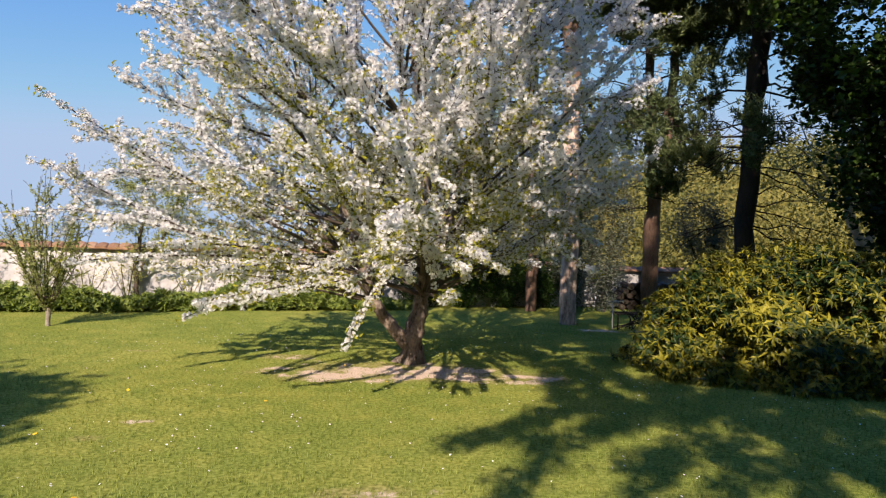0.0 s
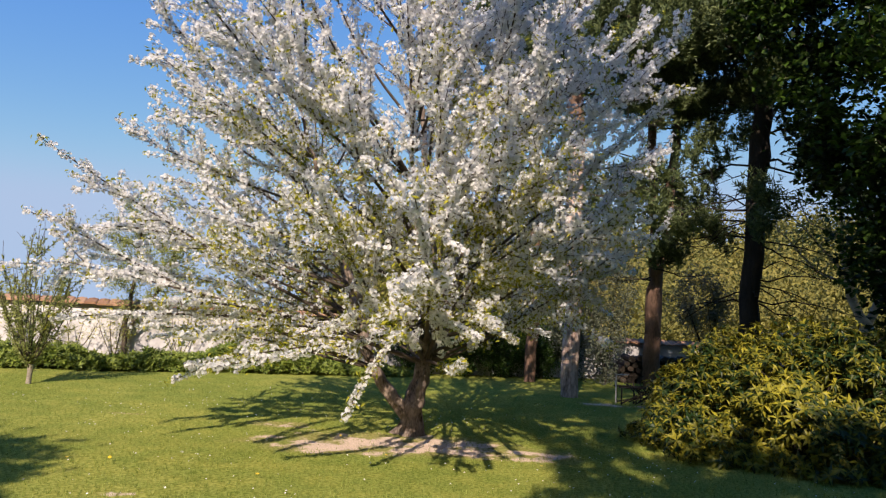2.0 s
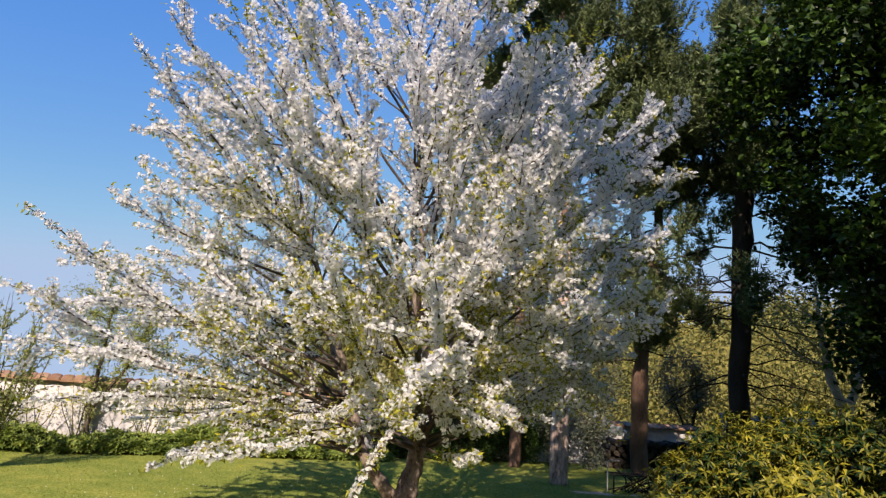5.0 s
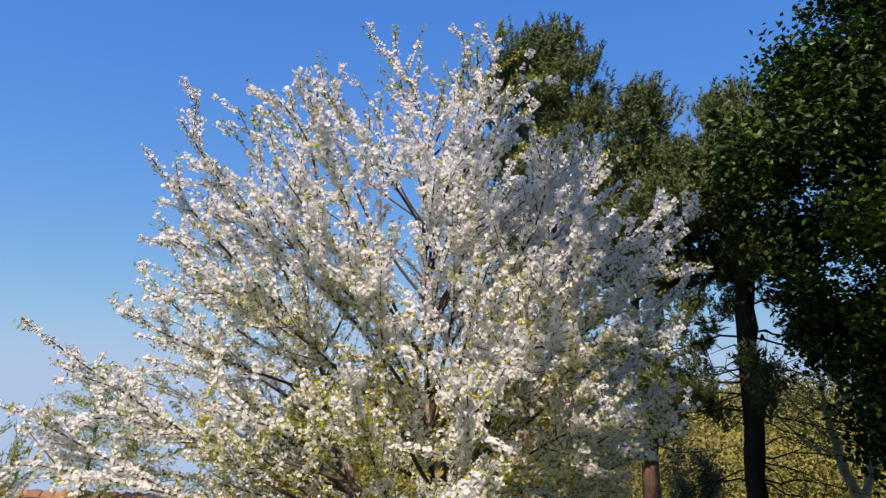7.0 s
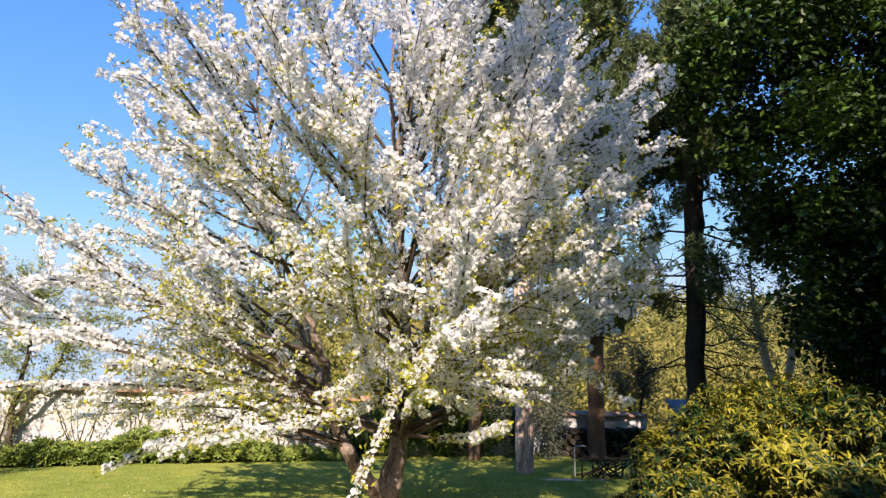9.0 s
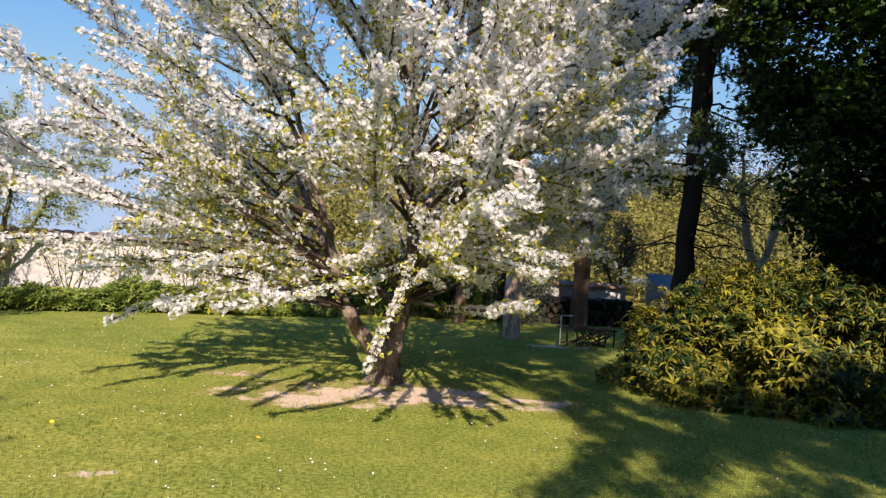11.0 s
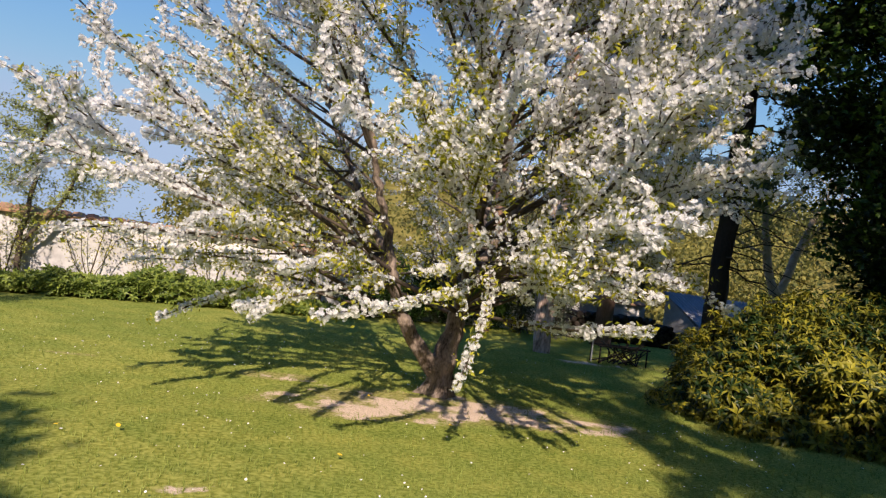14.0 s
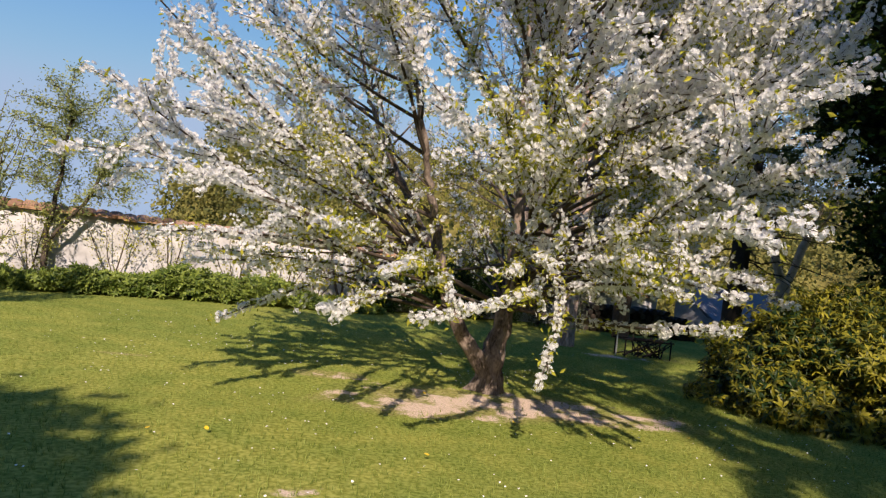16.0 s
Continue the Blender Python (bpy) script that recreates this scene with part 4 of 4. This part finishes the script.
    # unseen shade caster: clumps placed along the sun's rays to the cherry's right side
    b = np.array([4.3, -4.2, 0.0])
    goals = np.concatenate([ball(rng, 230, (1.5, -3.3, 14.3), (1.8, 2.0, 2.0), 0.5)] + [ball(rng, 8, c, (0.4, 0.4, 0.4)) for c in ball(rng, 17, (-1.5, -3.3, 11.4), (1.3, 1.5, 1.8), 0.6)])
    leafy_tree("broadleaf_tree", b[:2], "unseen tall leaning tree with high leaf clumps that shade the cherry", "tree", [[b, b + (0, 0, 3), b + (0.1, 0.3, 8.0), b + (-0.8, 0.7, 12.0), b + (-2.3, 0.9, 14.2), b + (-2.6, 0.9, 15.4)]], goals, rng, BARK_GREY, MAPLE_LEAF, 0.3, 5200, 0.15, 0.2, width=0.75, only_thin=0.03)
    b = np.array([7.8, -3.6, 0.0])
    goals = np.concatenate([ball(rng, 300, (5.3, -3.6, 9.6), (2.4, 3.0, 6.4), 0.5), ball(rng, 260, (7.6, -3.6, 13.6), (3.2, 3.0, 4.2), 0.5)])
    leafy_tree("broadleaf_tree", b[:2], "tall dense tree beside the lawn", "tree", [[b, b + (0, 0, 2.5), b + (0.2, 0.2, 5), b + (0.2, 0.4, 9)]], goals, rng, BARK_GREY, MAPLE_LEAF, 0.3, 15000, 0.28, 0.35, width=0.75, per=2)
    rng = np.random.default_rng(35)
    b = np.array([-8.9, -3.2, 0.0])
    goals = ball(rng, 300, (-8.75, -3.3, 5.45), (2.6, 2.1, 2.2), 0.5)
    leafy_tree("conifer_tree", b[:2], "dense dark evergreen beside the lawn", "tree", [[b, b + (0, 0, 2), b + (0, 0, 5.6)]], goals, rng, BARK_DARK, HEDGE_LEAF, 0.2, 15000, 0.24, 0.18, width=0.65, per=3)


def build_wall_shrubs():
    """Thin trees and bushes trained against the wall and standing behind it."""
    rng = np.random.default_rng(61)
    b = np.array([-7.25, 16.05, 0.2])
    goals = np.concatenate([ball(rng, 150, b + (0.2, 0, 2.6), (1.3, 0.6, 1.5)), ball(rng, 70, b + (1.0, 0, 2.4), (0.8, 0.4, 1.0))])
    leafy_tree("wall_tree", b[:2], "slender tree in sparse yellow-green leaf against the wall", "tree", [[b, b + (-0.05, 0, 0.8), b + (0.05, 0, 2.0), b + (0.1, 0, 3.2)], [0, b + (0, 0, 0.8), b + (0.5, 0, 1.6), b + (0.9, 0, 2.6)]], goals, rng, TWIG, WILLOW_LEAF, 0.06, 2300, 0.06, 0.08, tip=0.0055, step=0.16, reach=1.2, kill=0.22, per=6)
    b = np.array([-1.75, 17.65, 0.24])
    goals = ball(rng, 60, b + (0.1, 0, 1.4), (1.1, 0.4, 0.8))
    leafy_tree("espalier_tree", b[:2], "small gnarled fruit tree with bare stems by the wall", "tree", [[b, b + (0.05, 0, 0.5), b + (0.4, 0, 0.9)], [0, b + (0.02, 0, 0.2), b + (-0.2, 0, 0.7), b + (-0.3, 0, 1.2)]], goals, rng, TWIG, YOUNG_LEAF, 0.055, 250, 0.05, 0.07, tip=0.006, step=0.14, reach=1.0, kill=0.22, per=3)
    for x, h, n in ((-9.2, 1.5, 300), (-8.3, 1.3, 200), (-5.2, 1.9, 500), (-4.0, 1.5, 250), (-10.6, 1.7, 350), (-6.2, 1.6, 320), (-3.0, 1.5, 260), (-7.5, 1.7, 260), (-2.3, 1.3, 220)):
        b = np.array([x, wall_y(x) - 0.45, 0.18])
        goals = ball(rng, 50, b + (0, 0, h * 0.62), (0.6, 0.25, h * 0.42))
        lines = [[b, b + (0.02, 0, 0.15)]] + [[0, b + (0, 0, 0.12), b + (d, 0, h * 0.45), b + (d * 1.8, 0, h * 0.8)] for d in (-0.3, -0.1, 0.12, 0.3)]
        leafy_tree("wall_shrub", b[:2], "nearly bare twiggy shrub against the white wall", "shrub", lines, goals, rng, TWIG, YOUNG_LEAF, 0.03, n, 0.045, 0.06, tip=0.004, step=0.12, reach=0.8, kill=0.18, per=2, group="shrubs along the wall")
    # dark bushes under the pines
    for x, y, h, w, n in ((0.4, 18.0, 1.5, 0.9, 2600), (1.5, 18.4, 1.7, 0.9, 2600), (2.6, 18.6, 1.6, 0.9, 2400), (3.3, 18.3, 3.9, 0.9, 3600), (4.1, 17.9, 4.2, 0.8, 3000), (-0.6, 17.8, 0.9, 0.6, 900)):
        b = np.array([x, y, 0.22])
        goals = ball(rng, 70, b + (0, 0, h * 0.55), (w, w * 0.6, h * 0.5))
        lines = [[b, b + (0.02, 0, 0.2)]] + [[0, b + (0, 0, 0.15), b + (d, 0.1, h * 0.4), b + (d * 1.9, 0, h * 0.75)] for d in (-0.35, -0.1, 0.15, 0.35)]
        leafy_tree("bush", b[:2], "dense bush with small dark green leaves under the pines", "bush", lines, goals, rng, TWIG, DARK_LEAF if h < 2 else GREY_LEAF, 0.035, n, 0.075, 0.13, tip=0.005, step=0.18, reach=1.2, kill=0.25, per=3, group="bushes under the pines")
    # forked pale tree beyond the low shed, and a bluish bush
    b = np.array([12.95, 21.3, 0.2])
    goals = np.concatenate([ball(rng, 130, b + (-1.1, 0, 5.0), (2.3, 1.6, 2.0)), ball(rng, 100, b + (1.4, 0.3, 5.2), (2.0, 1.6, 2.0))])
    leafy_tree("forked_tree", b[:2], "forked tree with a pale grey trunk and bare yellowish twigs", "tree", [[b, b + (-0.1, 0, 1.0), b + (-0.05, 0, 1.9), b + (-0.45, 0, 2.8), b + (-0.55, 0, 3.6)], [0, b + (-0.05, 0, 1.9), b + (0.4, 0, 2.7), b + (0.55, 0, 3.3)]], goals, rng, BARK_CREAM, SCRUB_LEAF, 0.21, 1900, 0.12, 0.2, tip=0.014, step=0.35, reach=2.6, kill=0.5, per=3)
    b = np.array([8.0, 21.6, 0.22])
    goals = ball(rng, 90, b + (0, 0, 2.4), (1.2, 0.9, 0.9))
    leafy_tree("bush", b[:2], "grey-green bush on dark forked stems", "bush", [[b, b + (0.1, 0, 0.8), b + (-0.2, 0, 1.6)], [0, b + (0.1, 0, 0.8), b + (0.4, 0, 1.7)]], goals, rng, BARK_DARK, GREY_LEAF, 0.07, 2000, 0.08, 0.16, tip=0.007, step=0.2, reach=1.4, kill=0.3, per=4)


def far_woods(name, label, spots, leaf, rng, size=1.0, fill=1.0):
    """Many far trees as one object: crowns of leaf clumps. spots: x, y, height, width."""
    V, F, o = [], [], 0
    dv, df = diamond(0.7, 0.1)
    for x, y, h, w in spots:
        z = float(ground_z(x, y))
        k = int((90 + 22 * h) * fill)
        p = ball(rng, k, (x, y, z + h * 0.55), (w, w, h * 0.5), 0.4)
        p += 0.25 * np.sin(p[:, [1, 2, 0]] * 2.2)
        v, f = scatter(dv, df, p, turns(k, rng), rng.uniform(0.25, 0.55, k) * size * (0.6 + math.hypot(x, y) / 150))
        V.append(v)
        F.append(f + o)
        o += len(v)
    ob = mesh_object(name, np.concatenate(V), np.concatenate(F), leaf, smooth=False)
    tagged(ob, label, "woodland", kind="stuff")


def build_woods():
    """Spring scrub on the far hill, and an added ring of unseen trees that blocks sky light."""
    rng = np.random.default_rng(71)
    spots = []
    for k in range(420):
        a = radians(rng.uniform(-12, 62))
        near = k % 3 == 0
        d = (rng.uniform(30, 55) if a < radians(12) else rng.uniform(42, 58)) if near else rng.uniform(55, 108)
        if a < radians(-7) and rng.random() < 0.5:
            continue
        h = rng.uniform(1.5, 3.2) if near else rng.uniform(2.0, 5.0)
        spots.append((d * math.sin(a), d * math.cos(a), h, h * rng.uniform(0.4, 0.65)))
    for a, d, h in ((-10.6, 46, 6.2), (-9.2, 46, 7.2), (-7.6, 47, 8.0), (-5.8, 46, 8.3), (-4.0, 47, 8.3), (-2.0, 46, 7.8), (0.5, 47, 7.0), (3.0, 46, 6.2), (27.0, 46, 8.0), (30.0, 45, 7.6), (32.5, 47, 8.2), (24.0, 46, 7.4), (21.0, 48, 7.0), (18.0, 46, 6.6), (35.0, 44, 8.0)):
        spots += [(d * math.sin(radians(a)), d * math.cos(radians(a)), h, h * 0.36)] * 3
    far_woods("hill_woods", "yellow-green spring scrub and woodland on the far hillside", spots, SCRUB_LEAF, rng, 0.8, 1.25)
    # added ring out of view: cuts sky fill on the lawn, lower towards the sun
    spots = []
    for k in range(110):
        a = radians(rng.uniform(72, 300))
        d = rng.uniform(20, 26)
        h = rng.uniform(10.0, 12.0) if 155 < math.degrees(a) < 268 else rng.uniform(15.0, 20.0)
        spots.append((1.5 + d * math.sin(a), 3 + d * math.cos(a), h, min(4.5, h * rng.uniform(0.3, 0.42))))
    far_woods("sky_block_woods", "unseen ring of dark trees added to block sky light from the lawn", spots, DARK_LEAF, rng, 3.0)


def build_log_pile():
    rng = np.random.default_rng(81)
    pile = thing("log_pile", (6.3, 19.0, 0.25), "dark weathered stack of split logs before the wall", "log pile")
    for i in range(16):
        for j in range(6):
            x, z = 4.75 + 0.215 * i + 0.1 * (j % 2), 0.25 + 0.07 + 0.145 * j
            top = 1.0 - 0.018 * max(0, i - 8) ** 1.5 - 0.02 * max(0, 3 - i) ** 2
            if z > top or x > 8.2:
                continue
            bm = bmesh.new()
            m = Matrix.Translation((x, 18.95 + rng.uniform(-0.06, 0.06), z)) @ Matrix.Rotation(radians(90) + rng.uniform(-0.08, 0.08), 4, "X") @ Matrix.Rotation(rng.uniform(0, 3), 4, "Z") @ Matrix.Diagonal((rng.uniform(0.9, 1.25), rng.uniform(0.7, 1.0), 1, 1))
            bmesh.ops.create_cone(bm, cap_ends=True, segments=7, radius1=0.095, radius2=0.088, depth=0.75, matrix=m)
            part("log", bm, LOG, pile)


def build_shed():
    """Low lean-to with a blue-grey sheet roof."""
    shed = thing("lean_to_shed", (11.0, 20.4, 0.25), "low lean-to shed with a blue-grey sheet roof", "shed")
    turn = 0.1
    rot = Matrix.Translation((11.0, 20.4, 0.25)) @ Matrix.Rotation(turn, 4, "Z")

    def place(bm):
        bmesh.ops.transform(bm, matrix=rot, verts=bm.verts)
        return bm

    part("front_wall", place(box(bmesh.new(), (0, -0.75, 0.33), (4.1, 0.1, 0.66))), SLATE, shed, "grey boarded front")
    for sx in (-2.0, 2.0):
        bm = bmesh.new()
        pts = [(-0.7, 0.0), (0.75, 0.0), (0.75, 1.42), (-0.7, 0.62)]
        a = [bm.verts.new((sx - 0.05, y, z)) for y, z in pts]
        b = [bm.verts.new((sx + 0.05, y, z)) for y, z in pts]
        bm.faces.new(a[::-1]), bm.faces.new(b)
        for i in range(4):
            bm.faces.new((a[i], a[(i + 1) % 4], b[(i + 1) % 4], b[i]))
        part("side_wall", place(bm), SLATE, shed)
    part("back_wall", place(box(bmesh.new(), (0, 0.8, 0.7), (4.1, 0.1, 1.4))), SLATE, shed)
    for i in range(5):
        bm = bmesh.new()
        x = -1.72 + 0.86 * i
        prev = None
        for k in range(13):
            u = x - 0.42 + 0.84 * k / 12
            w = 0.018 * math.cos(k * math.pi)
            col = [bm.verts.new((u, y, z + w)) for y, z in ((-0.95, 0.60), (0.95, 1.55), (0.95, 1.57), (-0.95, 0.62))]
            if prev:
                for q in range(4):
                    bm.faces.new((prev[q], prev[(q + 1) % 4], col[(q + 1) % 4], col[q]))
            prev = col
        part("roof_sheet", place(bm), SLATE, shed)


def build_standpipe():
    pipe = thing("standpipe", (3.5, 14.6, 0.15), "grey metal garden standpipe with a bent spout", "standpipe")
    p = Vector((3.5, 14.6, 0.13))
    V, F = tube([p, p + Vector((0, 0, 0.3)), p + Vector((0, 0, 0.56)), p + Vector((0.01, 0, 0.585)), p + Vector((0.04, 0, 0.6)), p + Vector((0.2, 0, 0.605)), p + Vector((0.25, 0, 0.6))], [0.015] * 7, 8)
    mesh_object("pipe", V, F, WHITE_PIPE, pipe)
    V, F = tube([p + Vector((0.24, 0, 0.605)), p + Vector((0.255, 0, 0.58)), p + Vector((0.255, 0, 0.53))], [0.015, 0.017, 0.013], 8)
    mesh_object("tap", V, F, IRON, pipe, "dark metal tap")


def build_rack():
    """Low iron rack with leaning rods beside the pipe."""
    rng = np.random.default_rng(91)
    rack = thing("iron_rack", (4.05, 14.55, 0.15), "low dark iron rack heaped with leaning rods on bare earth", "rack")
    c = np.array([4.05, 14.55, 0.15])
    for sx in (-0.5, 0.5):
        for sy in (-0.2, 0.2):
            mesh_object("leg", *tube([c + (sx, sy, 0), c + (sx, sy, 0.34)], [0.016, 0.016], 6), IRON, rack)
    for sy in (-0.2, 0.2):
        mesh_object("rail", *tube([c + (-0.56, sy, 0.34), c + (0.56, sy, 0.34)], [0.018, 0.018], 6), IRON, rack)
    for k in range(26):
        a = c + np.array([rng.uniform(-0.55, 0.5), rng.uniform(-0.25, 0.2), 0.02])
        d = c + np.array([rng.uniform(-0.5, 0.55), rng.uniform(-0.25, 0.25), rng.uniform(0.2, 0.44)])
        mesh_object("rod", *tube([a, (a + d) / 2 + 0.03 * rng.standard_normal(3), d], [0.014, 0.012, 0.01], 5), IRON if k % 3 else BARK_DARK, rack)


def build_laurel():
    """The wide mounded shrub with drooping whorls of long glossy leaves."""
    rng = np.random.default_rng(41)
    shrub = thing("laurel_shrub", (5.2, 10.3, 0.0), "wide mounded shrub with glossy yellow-green leaf whorls on the lawn", "shrub")
    mounds = [(np.array([5.35, 10.4, 0.0]), np.array([2.47, 2.1, 1.72]), 4200), (np.array([7.3, 10.25, 0.0]), np.array([2.3, 1.95, 1.0]), 1800)]
    places, ups = [], []
    for c, radii, n in mounds:
        d = rng.standard_normal((n, 3))
        d[:, 2] = np.abs(d[:, 2])
        d /= np.linalg.norm(d, axis=1, keepdims=True)
        az = np.arctan2(d[:, 1], d[:, 0])
        lump = 1 + 0.07 * np.sin(4 * az + 1) * (1 - d[:, 2]) + 0.07 * np.sin(9 * az + 6 * d[:, 2]) + 0.06 * np.sin(13 * d[:, 2] + 5 * az)
        layer = rng.choice([1.0, 0.93, 0.82, 0.66], n, p=[0.46, 0.27, 0.17, 0.1])
        q = c + d * radii * (lump * layer + 0.025 * rng.standard_normal(n))[:, None]
        inside = np.zeros(n, bool)
        for c2, r2, _ in mounds:
            if c2 is not c:
                inside |= (((q - c2) / r2) ** 2).sum(1) < 0.6
        places.append(q[~inside])
        ups.append((d / radii)[~inside])
    p, up = np.concatenate(places), np.concatenate(ups)
    up /= np.linalg.norm(up, axis=1, keepdims=True)
    n = len(p)
    p[:, 2] = np.maximum(p[:, 2], 0.1) + ground_z(p[:, 0], p[:, 1])
    # one leaf: a long blade folded along its midrib and bent down towards the tip
    leaf_v = [(0, 0, 0), (0.45, 0.15, 0.05), (0.48, 0, 0.0), (0.45, -0.15, 0.05), (1.0, 0, -0.2)]
    leaf_f = [(0, 2, 1), (0, 3, 2), (1, 2, 4), (2, 3, 4)]
    sv, sf = [], []
    for k in range(11):
        m = Euler((rng.uniform(-0.25, 0.25), (-0.4, 0.2, 0.65)[k % 3] + rng.uniform(-0.15, 0.15), k * 2.4 + rng.uniform(-0.2, 0.2))).to_matrix()
        o = len(sv)
        size = rng.uniform(0.75, 1.1)
        sv += [tuple(m @ (Vector(q) * size)) for q in leaf_v]
        sf += [tuple(i + o for i in q) for q in leaf_f]
    ways = up + np.array([0, 0, 0.4])
    V, F = scatter(sv, sf, p, turns(n, rng, ways, 0.22), rng.uniform(0.1, 0.155, n))
    mesh_object("foliage", V, F, LAUREL_LEAF, shrub, smooth=False, kind="stuff")
    for k in range(46):
        q = p[rng.integers(0, n)]
        s = np.array([rng.uniform(4.0, 6.6), rng.uniform(9.7, 10.9), 0.0])
        m = (s + q) / 2 + np.array([0, 0, 0.2])
        mesh_object("stem", *tube([s, m, q], [0.03, 0.018, 0.006], 5), TWIG, shrub)


def build_sapling():
    """Vase of thin stems on a short trunk, leafy along their whole length."""
    rng = np.random.default_rng(51)
    b = np.array([-7.58, 13.04, 0.09])
    tree = thing("young_tree", b, "young multi-stemmed sapling with thin upright leafy shoots", "tree")
    mesh_object("trunk", *tube([b - (0, 0, 0.05), b + (0, 0, 0.15), b + (0.01, 0, 0.36)], [0.05, 0.042, 0.05], 10, rng, 0.05), BARK_GREY, tree)
    spots, ways = [], []
    for k in range(24):
        a = k * 2.4 + rng.uniform(-0.3, 0.3)
        out = np.array([math.cos(a), math.sin(a), 0])
        wide, tall = rng.uniform(0.4, 1.25), rng.uniform(1.6, 3.2)
        ts = np.linspace(0, 1, 9)
        pts = np.array([b + (0, 0, 0.33) + out * wide * t ** 0.75 + np.array([0, 0, (tall - 0.35) * t]) + 0.02 * rng.standard_normal(3) for t in ts])
        mesh_object("stem", *tube(pts, np.linspace(0.011, 0.0035, 9), 5), TWIG, tree)
        lines = [pts]
        for _ in range(4):
            i = rng.integers(2, 7)
            d = 0.5 * out + 0.6 * rng.standard_normal(3) + np.array([0, 0, 1.0])
            d /= np.linalg.norm(d)
            side = np.array([pts[i] + d * L for L in np.linspace(0, rng.uniform(0.3, 0.8), 5)])
            mesh_object("shoot", *tube(side, np.linspace(0.006, 0.003, 5), 4), TWIG, tree)
            lines.append(side)
        for q in lines:
            seg = np.diff(q, axis=0)
            for u, v in zip(q[1:], seg[1:] if len(seg) > 1 else seg):
                n = max(1, int(np.linalg.norm(v) / 0.015))
                spots.append(u - rng.random((n, 1)) * v)
                ways.append(np.tile(v / np.linalg.norm(v), (n, 1)))
    spots, ways = np.concatenate(spots), np.concatenate(ways)
    n = len(spots)
    x = ways + 0.75 * rng.standard_normal((n, 3))
    x /= np.linalg.norm(x, axis=1, keepdims=True)
    z = np.cross(x, rng.standard_normal((n, 3)))
    z /= np.linalg.norm(z, axis=1, keepdims=True)
    dv, df = diamond(0.28, 0.1)
    V, F = scatter(dv, df, spots, np.stack([x, np.cross(z, x), z], -1), rng.uniform(0.06, 0.1, n))
    mesh_object("leaves", V, F, WILLOW_LEAF, tree, smooth=False, kind="stuff")


build_ground()
WALL = build_wall()
build_hedge()
build_cherry()
build_trees()
build_laurel()
build_sapling()
build_wall_shrubs()
build_woods()
build_log_pile()
build_shed()
build_standpipe()
build_rack()
build_grass()
build_daisies()
lay_tiles(WALL, (-15.0, wall_y(-15.0)), WALL_TURN, 23.9, wall_top, np.random.default_rng(6))
